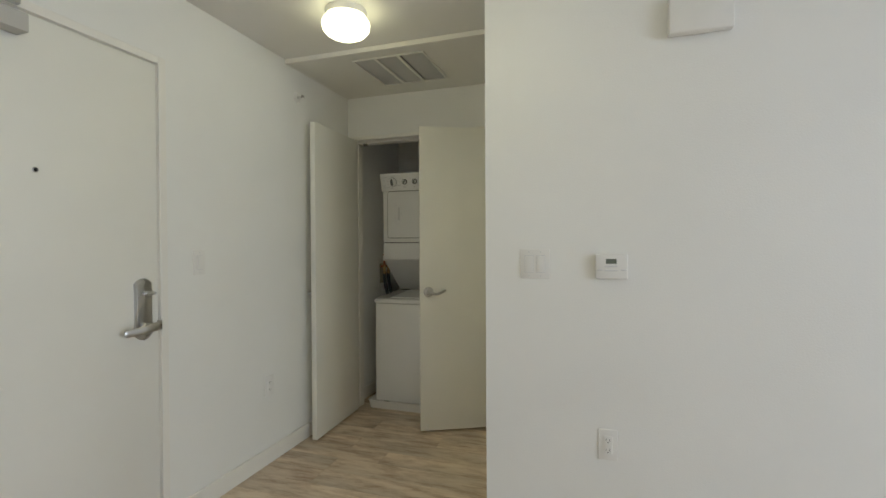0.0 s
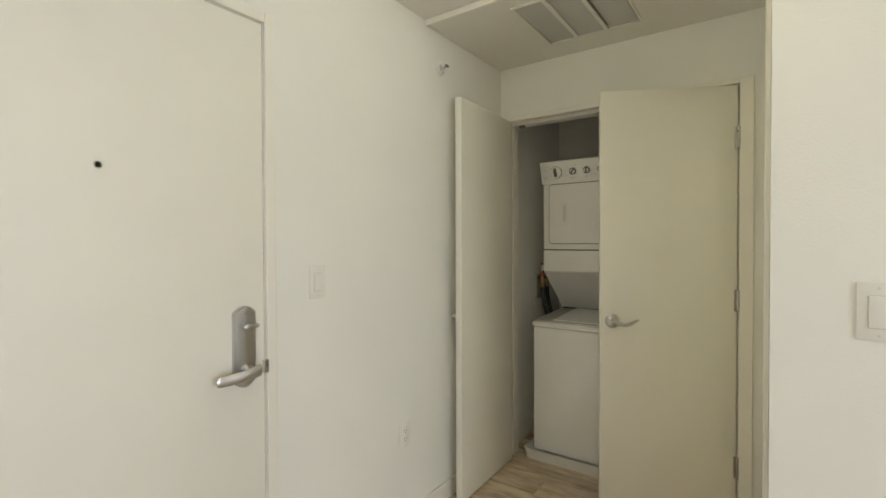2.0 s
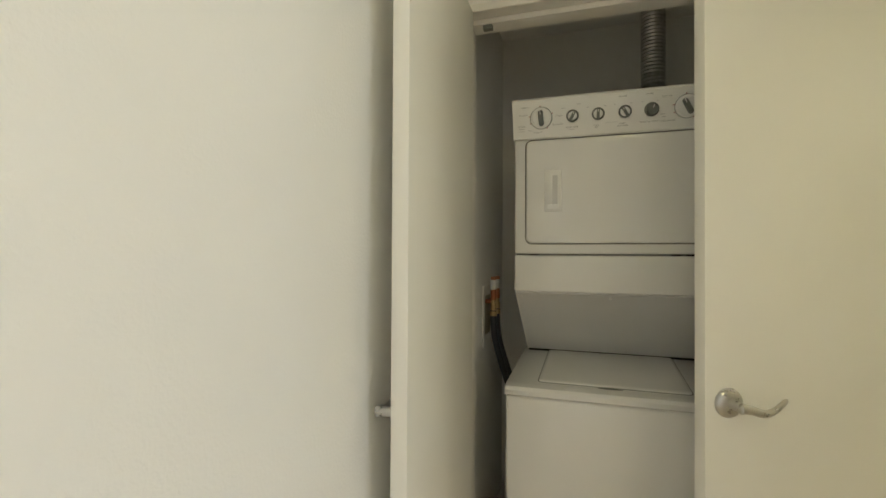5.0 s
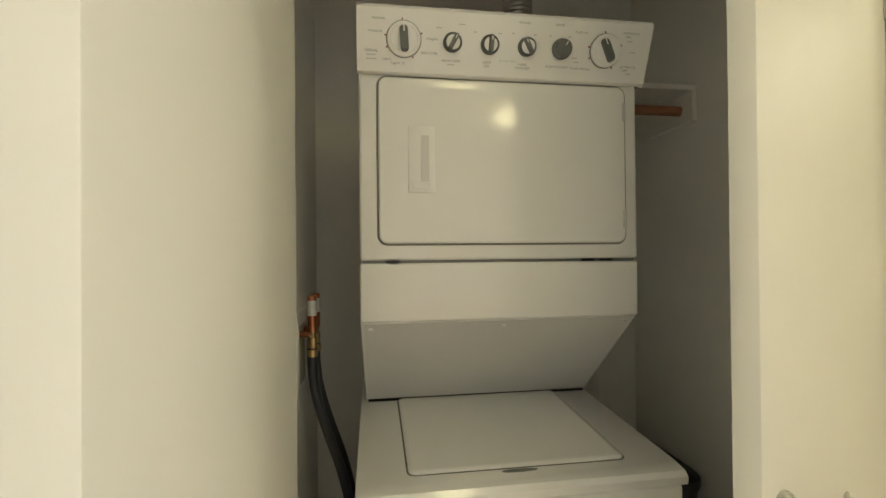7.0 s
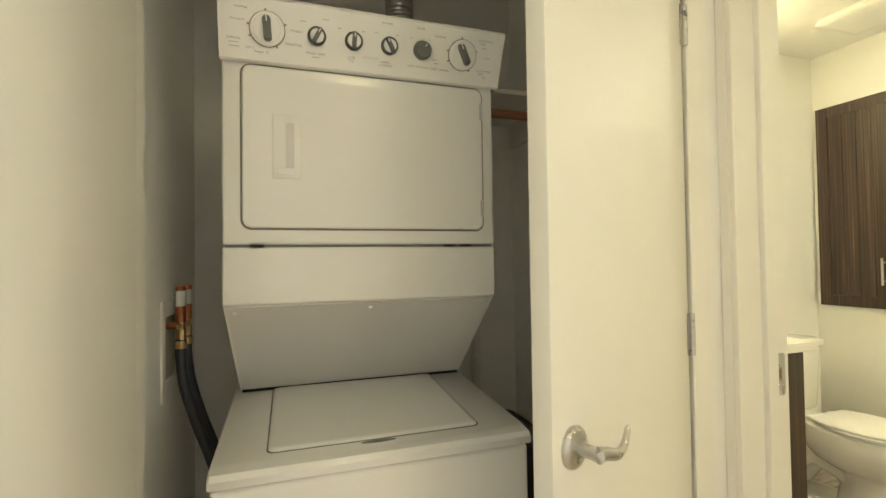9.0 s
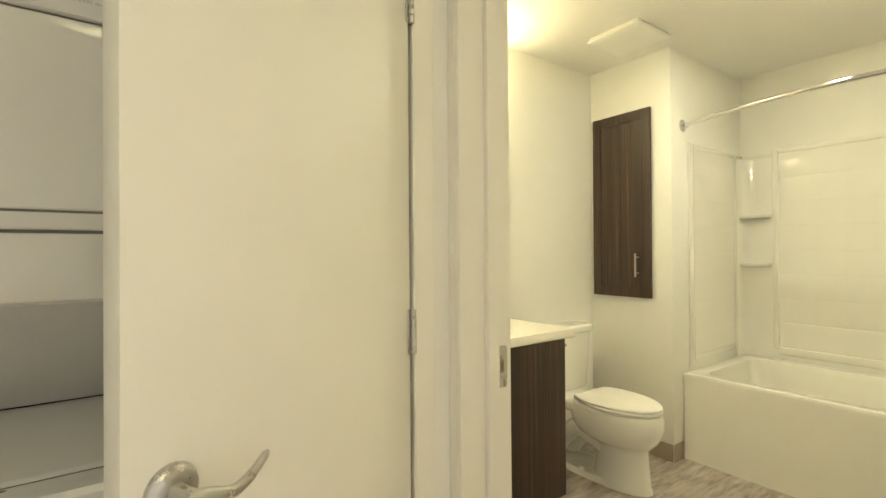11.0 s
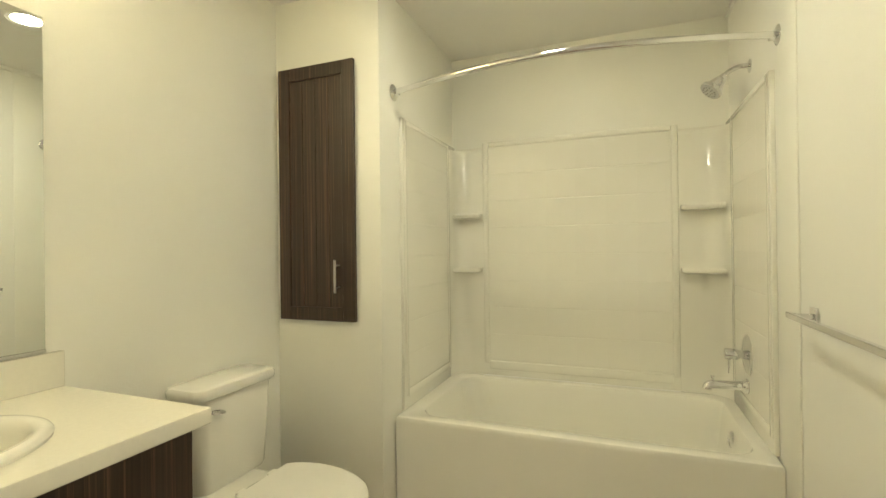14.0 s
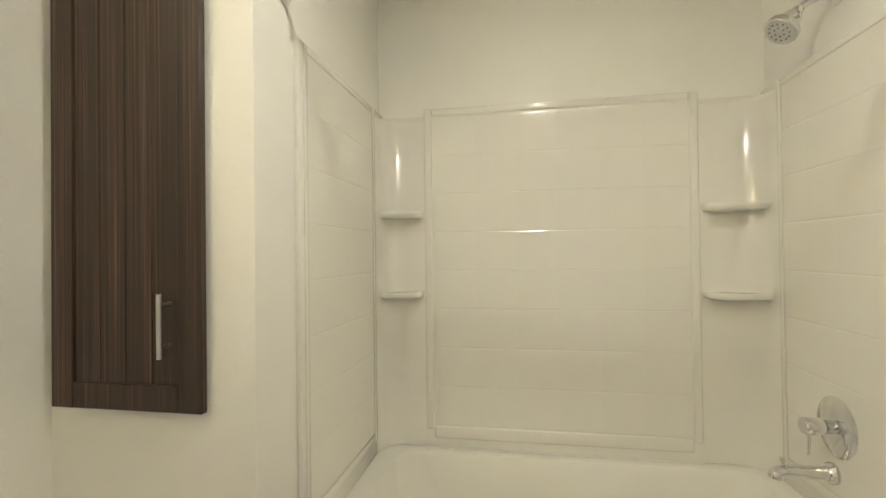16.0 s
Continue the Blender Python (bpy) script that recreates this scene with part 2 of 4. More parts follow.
# ---- structure ----
bm = box(-0.15, -6, 0, 0, -2.545, 2.45)
box(-0.15, -1.612, 0, 0, 1.10, 2.45, bm=bm)
box(-0.15, -2.545, 2.035, 0, -1.612, 2.45, bm=bm)
structure("wall_west", bm, PAINT, "white painted hall wall with fine texture", "wall")
bm = box(0, 0, 0, 0.045, 0.115, 2.45)
box(1.25, 0, 0, 1.352, 0.115, 2.45, bm=bm)
box(0.045, 0, 2.055, 1.25, 0.115, 2.45, bm=bm)
structure("wall_closet_front", bm, PAINT, "white painted wall around the laundry closet opening", "wall")
structure("wall_closet_back", box(0, 0.95, 0, 1.25, 1.10, 2.45), PAINT, "white painted back wall of the laundry closet", "wall")
bm = box(1.25, 0.115, 0, 1.488, 1.19, 2.45)
box(1.352, -0.03, 0, 1.488, 0.115, 2.45, bm=bm)
box(1.352, -1.25, 0, 1.488, -0.905, 2.45, bm=bm)
box(1.352, -0.905, 2.055, 1.488, -0.03, 2.45, bm=bm)
structure("wall_bath_west", bm, PAINT, "white painted wall with the bathroom doorway", "wall")
structure("wall_living_north", box(1.488, -1.25, 0, 6, -0.975, 2.45), PAINT, "white painted living room wall", "wall")
structure("wall_bath_north", box(1.488, 1.04, 0, 3.305, 1.19, 2.45), BATH_PAINT, "white painted bathroom wall behind vanity and toilet", "wall")
structure("wall_chase", box(3.305, 0.495, 0, 4.4, 1.19, 2.45, 0.002), BATH_PAINT, "white painted boxed-out wall beside the tub", "wall")
structure("wall_bath_east", box(4.225, -0.975, 0, 4.4, 0.495, 2.45), BATH_PAINT, "white painted wall behind the tub", "wall")
structure("wall_south", box(-0.15, -6.15, 0, 6.15, -6, 2.45), PAINT, "white painted living room end wall", "wall")
bm = box(6, -6, 0, 6.15, -5.25, 2.45)
box(6, -2.65, 0, 6.15, -0.975, 2.45, bm=bm)
box(6, -5.25, 0, 6.15, -2.65, 0.45, bm=bm)
box(6, -5.25, 2.25, 6.15, -2.65, 2.45, bm=bm)
structure("wall_east", bm, PAINT, "white painted living room wall with a wide window", "wall")
structure("ceiling_hall", box(-0.15, -6.15, 2.378, 6.15, -0.96, 2.52), CEIL, "white painted ceiling", "ceiling")
structure("ceiling_entry", box(-0.15, -0.96, 2.378, 1.40, 1.15, 2.521), CEIL, "white painted ceiling of hall and closet", "ceiling")
structure("ceiling_bath", box(1.40, -0.96, 2.40, 4.4, 1.19, 2.522), CEIL, "white painted bathroom ceiling", "ceiling")
bm = box(-0.15, -6.15, -0.12, 6.15, -0.975, -0.006)
box(-0.15, -0.975, -0.12, 4.4, 1.19, -0.006, bm=bm)
structure("floor", bm, OAK, "light oak vinyl plank floor", "floor")

win = thing("window_1", "wide white framed living room window", "window", (6.09, -3.95, 0.45))
win["kind"] = "structure"
bm = box(6.06, -5.25, 0.45, 6.12, -5.19, 2.25)
box(6.06, -2.71, 0.45, 6.12, -2.65, 2.25, bm=bm)
box(6.06, -5.19, 0.45, 6.12, -2.71, 0.51, bm=bm)
box(6.06, -5.19, 2.19, 6.12, -2.71, 2.25, bm=bm)
box(6.06, -3.98, 0.51, 6.12, -3.92, 2.19, bm=bm)
part("window_frame", bm, TRIM, win)
for y in (-5.19, -3.92):
    pane = part("pane", box(6.094, y, 0.51, 6.100, y + 1.21, 2.19), GLASS, win)
    pane.visible_shadow = False

# Baseboards.
BASE = lambda *a: box(*a, 0.003, 1)
for nm, a in (("baseboard", (0.0, -1.57, 0, 0.012, -0.0, 0.095)), ("baseboard", (0.0, -6, 0, 0.012, -2.59, 0.095)),
              ("baseboard", (0.0, 0.115, 0, 0.012, 0.95, 0.095)), ("baseboard", (0.012, 0.938, 0, 1.25, 0.95, 0.095)),
              ("baseboard", (1.238, 0.115, 0, 1.25, 0.938, 0.095)), ("baseboard", (1.352, -1.262, 0, 6, -1.25, 0.095)),
              ("baseboard", (1.34, -1.262, 0, 1.352, -0.965, 0.095))):
    structure(nm, BASE(*a), TRIM, "white painted wooden baseboard", "baseboard")
for a in ((3.297, 0.495, 0, 3.305, 1.032, 0.10), (2.40, 1.032, 0, 3.305, 1.04, 0.10), (2.35, -0.975, 0, 3.40, -0.967, 0.10), (3.305, 0.487, 0, 3.405, 0.495, 0.10)):
    structure("baseboard", BASE(*a), VINYL, "tan vinyl cove base in the bathroom", "baseboard")

structure("trim_tub_wall", box(3.268, -0.9752, 0.1005, 3.440, -0.9690, 2.3995, 0.002, 2), BATH_PAINT, "white painted wall strip beside the tub surround", "trim")

# Steel frame of the closet: casing with a stepped stop inside.
bm = box(0.004, -0.014, 0, 0.050, 0.0, 2.062, 0.003, 1)
box(1.232, -0.014, 0, 1.288, 0.0, 2.062, 0.003, 1, bm)
box(0.050, -0.0135, 2.036, 1.232, 0.0, 2.062, 0.003, 1, bm)
box(0.045, -0.012, 0, 0.054, 0.115, 2.055, bm=bm)
box(1.235, -0.012, 0, 1.25, 0.115, 2.055, bm=bm)
box(0.054, -0.0121, 2.040, 1.235, 0.115, 2.055, bm=bm)
box(0.054, 0.045, 2.022, 1.235, 0.115, 2.040, 0.002, 1, bm)
box(0.054, 0.045, 0, 0.062, 0.115, 2.022, 0.002, 1, bm)
box(1.222, 0.045, 0, 1.235, 0.115, 2.022, 0.002, 1, bm)
trim = structure("trim_closet", bm, TRIM, "white painted closet door frame", "door frame")
part("catch_plate", box(0.60, 0.012, 2.037, 0.66, 0.036, 2.0405), BRASS, trim, "worn brass catch plate")
part("catch_plate", box(0.10, 0.05, 2.008, 0.13, 0.07, 2.022), DARKGREY, trim)

# Steel frame of the bathroom doorway.
bm = box(1.337, -0.045, 0, 1.415, -0.03, 2.0398, 0.002, 1)
box(1.337, -0.0299, 0, 1.352, -0.0005, 2.095, 0.003, 1, bm)
box(1.415, -0.058, 0, 1.450, -0.03, 2.04, 0.002, 1, bm)
box(1.450, -0.045, 0, 1.500, -0.03, 2.04, 0.002, 1, bm)
box(1.337, -0.905, 0, 1.500, -0.89, 2.04, 0.002, 1, bm)
box(1.337, -0.96, 0, 1.352, -0.905, 2.095, 0.003, 1, bm)
box(1.337, -0.905, 2.04, 1.500, -0.03, 2.055, 0.002, 1, bm)
box(1.337, -0.905, 2.055, 1.352, -0.03, 2.095, 0.003, 1, bm)
box(1.488, -0.0299, 0, 1.500, 0.01, 2.095, 0.003, 1, bm)
box(1.488, -0.955, 0, 1.500, -0.905, 2.095, 0.003, 1, bm)
box(1.488, -0.905, 2.055, 1.500, -0.045, 2.095, 0.003, 1, bm)
trim2 = structure("trim_bath_door", bm, TRIM, "cream painted steel bathroom door frame", "door frame")
bm = skin([[Vector((p.x, y, p.y)) for p in rounded(1.468, 0.935, 0.0165, 0.052, 0.009, 0, 6)] for y in (-0.0449, -0.0472)])
strike = part("strike_plate", bm, NICKEL, trim2, "satin nickel strike plate")
part("strike_hole", box(1.461, -0.0478, 0.920, 1.473, -0.0471, 0.952), BRASS, strike, "brass latch hole")
part("latch_pocket", box(1.4635, -0.0482, 0.925, 1.4705, -0.0477, 0.947), DARKGREY, strike)

# Frame of the entry door.
bm = box(0.0, -1.622, 0, 0.012, -1.585, 2.062, 0.003, 1)
box(0.0, -2.582, 0, 0.012, -2.537, 2.062, 0.003, 1, bm)
box(0.0, -2.537, 2.028, 0.012, -1.622, 2.062, 0.003, 1, bm)
box(-0.15, -1.624, 0, -0.0, -1.612, 2.035, bm=bm)
box(-0.15, -2.545, 0, -0.0, -2.535, 2.035, bm=bm)
box(-0.15, -2.535, 2.026, -0.0, -1.624, 2.035, bm=bm)
trim3 = structure("trim_entry", bm, TRIM, "white painted steel entry door frame", "door frame")
part("strike_plate", box(0.0012, -1.6345, 0.893, 0.0155, -1.619, 0.934, 0.001, 1), NICKEL, trim3, "dark worn strike lip")


# ---- handles ----
def lever(parent, side=1, at=(0, 0, 0), turn=1, name="lever_handle"):
    """A wavy lever with a round rose, in the door's own space: rose flat on the face y = at.y, going out to -y * side; the lever points to +x * turn."""
    x, y, z = at
    m = Matrix.Translation((x, y, z)) @ Matrix.Rotation(radians(90 * side), 4, "X")
    rose = part("rose", lathe([(0.0, -0.001), (0.033, -0.001), (0.0335, 0.004), (0.031, 0.009), (0.026, 0.012), (0.014, 0.013), (0.0, 0.0132)], 32, m), NICKEL, parent, "satin nickel round rose", True)
    bm = tube([(x, y - side * 0.010, z), (x, y - side * 0.030, z), (x, y - side * 0.046, z)], [0.0115, 0.0105, 0.012], 18)
    o = y - side * 0.048
    w = bezier([(x - turn * 0.012, o, z + 0.001), (x + turn * 0.012, o, z - 0.001), (x + turn * 0.045, o - side * 0.004, z - 0.010), (x + turn * 0.075, o - side * 0.002, z - 0.003), (x + turn * 0.112, o + side * 0.008, z + 0.013)], 6)
    k = len(w) - 1
    tube(w, [0.0115 * (1 - 0.45 * i / k) if 0 < i < k else 0.003 for i in range(k + 1)], 14, (0.75, 1.0), bm)
    part(name, bm, NICKEL, rose, "satin nickel wavy lever", True)


def hinge(parent, z, x=0.0, y=0.0):
    """A butt hinge with a knuckled barrel in the door's own space."""
    bm = box(x - 0.014, y - 0.0015, z - 0.05, x + 0.014, y + 0.0015, z + 0.05, 0.0008, 1)
    for i in range(5):
        a = z - 0.05 + i * 0.02
        lathe([(0, 0), (0.0062, 0.0), (0.0066, 0.001), (0.0066, 0.0185), (0.0062, 0.0195), (0, 0.0195)], 14, Matrix.Translation((x, y - 0.006, a)), bm)
    part("hinge", bm, NICKEL, parent, "satin nickel butt hinge", True)


# ---- closet doors ----
def closet_door(label, at, rz, width, turn):
    """A flush slab. Its hinge stands at the origin and the slab goes to +x * turn, its hall face at y = 0."""
    d = thing("closet_door", label, "door", at, rz, "laundry closet doors")
    a, b = sorted((0.0015 * turn, width * turn))
    part("slab", box(a, 0.0, 0.012, b, 0.035, 2.03, 0.002, 2), DOOR, d, "", True)
    for z in (0.27, 1.043, 1.79):
        hinge(d, z, 0.0, -0.002)
    lever(d, 1, ((width - 0.056) * turn, 0.0, 0.936), -turn)
    bm = tube([((width - 0.045) * turn, -0.006, 0.014), ((width - 0.045) * turn, -0.006, 0.05)], 0.006, 12)
    box((width - 0.045) * turn - 0.011, -0.004, 0.022, (width - 0.045) * turn + 0.011, 0.0, 0.056, 0.001, 1, bm)
    part("floor_bolt", bm, PLASTIC, d, "small white painted floor bolt", True)
    return d


closet_door("cream painted flush closet door, half open, nickel lever", (1.227, -0.004, 0), 26.5, 0.607, -1)
closet_door("cream painted flush closet door, swung back to the wall", (0.050, -0.017, 0), -88.0, 0.588, 1)

# ---- entry door ----
ed = thing("door_1", "flush white entry door, closed, with brushed steel lock", "door", (0, -2.53, 0))
ed["kind"] = "structure"
part("slab", box(-0.042, -2.533, 0.008, 0.001, -1.6265, 2.0245, 0.002, 2), ENTRY, ed)
pe = part("peephole", lathe([(0, 0), (0.009, 0), (0.0095, 0.002), (0.007, 0.0035), (0.006, 0.002), (0, 0.002)], 20, Matrix.Translation((0.001, -2.08, 1.51)) @ Matrix.Rotation(radians(90), 4, "Y")), NICKEL, ed, "dark peephole with nickel ring")
part("lens", lathe([(0, 0), (0.006, 0), (0.004, 0.002), (0, 0.0025)], 16, Matrix.Translation((0.003, -2.08, 1.51)) @ Matrix.Rotation(radians(90), 4, "Y")), DARK, pe)
py0, pz0 = -1.700, 0.99
ring = [(-0.038 + 0.076 * k / 14, 0.106 + 0.022 * (1 - (-1 + k / 7) ** 2)) for k in range(15)]
ring += [(y, -z) for y, z in ring[::-1]]
rings = [[Vector((x, py0 + y * f, pz0 + z * g)) for y, z in ring] for x, f, g in ((0.0, 1.0, 1.0), (0.010, 1.0, 1.0), (0.0125, 0.95, 0.985), (0.0125, 0.88, 0.965), (0.0150, 0.83, 0.95), (0.0165, 0.5, 0.93))]
plate = part("lock_plate", skin(rings), STEEL, ed, "brushed steel arched lock plate")
MX = lambda x, y, z: Matrix.Translation((x, y, z)) @ Matrix.Rotation(radians(90), 4, "Y")
bm = lathe([(0, 0), (0.011, 0), (0.011, 0.014), (0.009, 0.017), (0, 0.017)], 20, MX(0.016, py0, 1.055))
tube(bezier([(0.036, py0 - 0.018, 1.056), (0.038, py0, 1.056), (0.038, py0 + 0.034, 1.056)], 5), [0.004, 0.007, 0.008, 0.0085, 0.0085, 0.008, 0.008, 0.0075, 0.007, 0.006, 0.003], 12, (0.7, 1), bm)
part("thumb_turn", bm, STEEL, plate, "steel deadbolt thumb turn")
bm = lathe([(0, 0), (0.017, 0), (0.018, 0.012), (0.014, 0.020), (0.012, 0.045), (0, 0.045)], 24, MX(0.016, py0, 0.918))
w = bezier([(0.064, py0 + 0.022, 0.920), (0.066, py0, 0.920), (0.064, py0 - 0.04, 0.914), (0.056, py0 - 0.08, 0.910), (0.050, py0 - 0.115, 0.909)], 6)
tube(w, [0.006] + [0.0185 - 0.004 * i / len(w) for i in range(1, len(w) - 1)] + [0.008], 14, (0.42, 1), bm)
part("lever", bm, STEEL, plate, "brushed steel lever")
for z in (1.095, 0.880):
    part("screw", lathe([(0, 0), (0.005, 0), (0.004, 0.002), (0, 0.002)], 14, MX(0.0185, py0, z)), STEEL, plate)
for z in (0.28, 1.035, 1.777):
    bm = box(0.0005, -2.5345, z - 0.052, 0.004, -2.522, z + 0.052, 0.0008, 1)
    for i in range(5):
        lathe([(0, 0), (0.0068, 0.0), (0.0072, 0.001), (0.0072, 0.0195), (0.0068, 0.0205), (0, 0.0205)], 14, Matrix.Translation((0.0145, -2.536, z - 0.052 + i * 0.021)), bm)
    part("hinge", bm, NICKEL, ed, "satin nickel butt hinge")
cl = part("closer_body", box(0.001, -2.47, 1.937, 0.062, -2.125, 1.997, 0.005, 2), material("silver_paint", (0.52, 0.51, 0.49), 0.45, vary=0.03), ed, "silver painted door closer")
bm = lathe([(0, 0), (0.016, 0), (0.016, 0.018), (0.010, 0.022), (0, 0.022)], 18, Matrix.Translation((0.034, -2.36, 1.996)))
tube([(0.034, -2.36, 2.016), (0.20, -2.22, 2.024)], 0.010, 12, (1.4, 0.5), bm)
part("arm", bm, STEEL, cl, "steel closer arm")
bm = tube([(0.20, -2.22, 2.032), (0.03, -2.165, 2.04)], 0.009, 12, (1.4, 0.5))
box(0.012, -2.20, 2.030, 0.034, -2.13, 2.050, 0.003, 1, bm)
part("arm", bm, STEEL, cl)


# ---- plates on walls ----
def wall_plate(name, label, cat, at, rz, rockers=1, sockets=0):
    """A plate on a wall. Its own space: x along the wall, -y out of it."""
    d = thing(name, label, cat, at, rz)
    w = 0.035 + 0.023 * (rockers - 1)
    w = w if rockers else 0.035
    part("plate", box(-w, -0.006, -0.059, w, 0, 0.059, 0.003, 2), PLASTIC, d, "", True)
    if sockets:
        part("socket_face", box(-0.0168, -0.0085, -0.034, 0.0168, -0.005, 0.034, 0.002, 2), PLASTIC, d, "", True)
        for z in (-0.019, 0.019):
            bm = box(-0.0075, -0.0089, z - 0.004, -0.0055, -0.0083, z + 0.005)
            box(0.0055, -0.0089, z - 0.004, 0.0075, -0.0083, z + 0.004, bm=bm)
            tube([(0, -0.0083, z - 0.009), (0, -0.0089, z - 0.009)], 0.0022, 10, bm=bm)
            part("slot", bm, DARKGREY, d, "", True)
    else:
        for i in range(rockers):
            cx = (i - (rockers - 1) / 2) * 0.046
            part("rocker_frame", box(cx - 0.0178, -0.0066, -0.0345, cx + 0.0178, -0.0055, 0.0345), GREYPANEL, d, "", True)
            part("rocker", box(cx - 0.0162, -0.0105, -0.032, cx + 0.0162, -0.004, 0.032, 0.0015, 2), PLASTIC, d, "", True)
            for z in (-0.048, 0.048):
                part("screw", tube([(cx, -0.005, z), (cx, -0.0068, z)], 0.0028, 10), GREYPANEL, d, "", True)
    return d


wall_plate("light_switch", "white plastic rocker light switch beside the entry door", "light switch", (0, -1.410, 1.172), 90)
wall_plate("light_switch", "white plastic double rocker switch on the corner wall", "light switch", (1.554, -1.25, 1.172), 0, 2)
wall_plate("outlet", "white plastic wall socket low on the hall wall", "outlet", (0, -0.924, 0.445), 90, 1, 1)
wall_plate("outlet", "white plastic wall socket under the thermostat", "outlet", (1.829, -1.25, 0.480), 0, 1, 1)

th = thing("thermostat", "white digital wall thermostat with small grey display", "thermostat", (1.842, -1.25, 1.165))
bm = box(1.784, -1.278, 1.118, 1.900, -1.25, 1.212, 0.005, 3)
part("case", bm, PLASTIC, th)
part("display", box(1.822, -1.2788, 1.176, 1.860, -1.2775, 1.194), LCD, th, "dark grey display")
for x in (1.800, 1.884):
    part("button", box(x - 0.010, -1.2796, 1.150, x + 0.010, -1.277, 1.155, 0.001, 1), GREYPANEL, th)
part("button", box(1.818, -1.2796, 1.164, 1.864, -1.277, 1.169, 0.001, 1), GREYPANEL, th)
part("button", box(1.818, -1.2796, 1.148, 1.864, -1.277, 1.153, 0.001, 1), GREYPANEL, th)
ch = thing("door_chime", "white plastic door chime box high on the wall", "door chime", (2.138, -1.25, 2.0))
part("cover", box(2.035, -1.296, 2.00, 2.242, -1.258, 2.135, 0.007, 3), PLASTIC, ch)
part("back_plate", box(2.042, -1.258, 2.006, 2.235, -1.25, 2.129), PLASTIC, ch)

sp = thing("sprinkler", "chrome sidewall fire sprinkler with white rose", "sprinkler", (0, -0.635, 2.18))
part("rose", lathe([(0, 0), (0.034, 0), (0.033, 0.003), (0.020, 0.009), (0.016, 0.006), (0, 0.006)], 28, MX(0, -0.635, 2.18)), PLASTIC, sp)
bm = tube([(0.0, -0.635, 2.18), (0.03, -0.635, 2.18)], [0.010, 0.007], 14)
box(0.040, -0.650, 2.178, 0.044, -0.620, 2.192, 0.001, 1, bm)
tube([(0.02, -0.644, 2.18), (0.042, -0.640, 2.185)], 0.002, 8, bm=bm)
tube([(0.02, -0.626, 2.18), (0.042, -0.630, 2.185)], 0.002, 8, bm=bm)
part("deflector", bm, CHROME, sp, "chrome deflector")

# ---- ceiling panel with the return grille ----
cp = thing("ceiling_panel", "beige painted ceiling access panel with thin raised edge", "ceiling panel", (0.6, -0.37, 2.3565))
bm = box(0.002, -0.738, 2.3565, 0.400, -0.002, 2.3765)
box(0.854, -0.738, 2.3565, 1.350, -0.002, 2.3765, bm=bm)
box(0.400, -0.738, 2.3565, 0.854, -0.645, 2.3765, bm=bm)
box(0.400, -0.195, 2.3565, 0.854, -0.002, 2.3765, bm=bm)
part("panel", bm, PANEL, cp)
bm = box(0.002, -0.756, 2.3485, 1.350, -0.738, 2.3765, 0.002, 1)
part("edge_trim", bm, TRIM, cp)
bm = box(0.002, -0.738, 2.3525, 0.012, -0.002, 2.3570, bm=None)
box(1.205, -0.13, 2.3550, 1.208, -0.02, 2.3570, bm=bm)
part("edge_trim", bm, PANEL, cp)
gr = thing("return_grille", "beige metal return air grille of three slatted bays", "air grille", (0.627, -0.42, 2.3485))
bm = box(0.398, -0.650, 2.3485, 0.410, -0.190, 2.3575, 0.002, 1)
box(0.844, -0.650, 2.3485, 0.856, -0.190, 2.3575, 0.002, 1, bm)
box(0.410, -0.650, 2.3485, 0.844, -0.638, 2.3575, 0.002, 1, bm)
box(0.410, -0.202, 2.3485, 0.844, -0.190, 2.3575, 0.002, 1, bm)
for x in (0.547, 0.691):
    box(x - 0.010, -0.638, 2.3485, x + 0.010, -0.202, 2.3575, 0.002, 1, bm)
part("grille_frame", bm, PANEL, gr)
part("backing", box(0.400, -0.645, 2.3725, 0.854, -0.195, 2.3760), material("grille_filter", (0.42, 0.42, 0.41), 0.9, vary=0.1, vary_scale=40), gr, "grey filter behind the slats")
own = bmesh.new()
for v in ((0, -0.0085, 0.0045), (0.127, -0.0085, 0.0045), (0.127, 0.0085, -0.0045), (0, 0.0085, -0.0045), (0, -0.0078, 0.006), (0.127, -0.0078, 0.006), (0.127, 0.0092, -0.003), (0, 0.0092, -0.003)):
    own.verts.new(v)
own.verts.ensure_lookup_table()
for f in ((0, 1, 2, 3), (7, 6, 5, 4), (0, 4, 5, 1), (1, 5, 6, 2), (2, 6, 7, 3), (3, 7, 4, 0)):
    own.faces.new([own.verts[i] for i in f])
bmesh.ops.recalc_face_normals(own, faces=own.faces)
slat_mesh = bpy.data.meshes.new("slat")
own.to_mesh(slat_mesh)
own.free()
slat_mesh.materials.append(material("slat_paint", (0.52, 0.52, 0.50), 0.55, vary=0.03))
for x in (0.410, 0.557, 0.701):
    for i in range(27):
        s = new("slat", slat_mesh)
        s.parent = gr
        s.location = Vector((x + (0.008 if x > 0.6 else 0.0), -0.630 + i * 0.0162, 2.3605)) - Vector((0.627, -0.42, 2.3485))

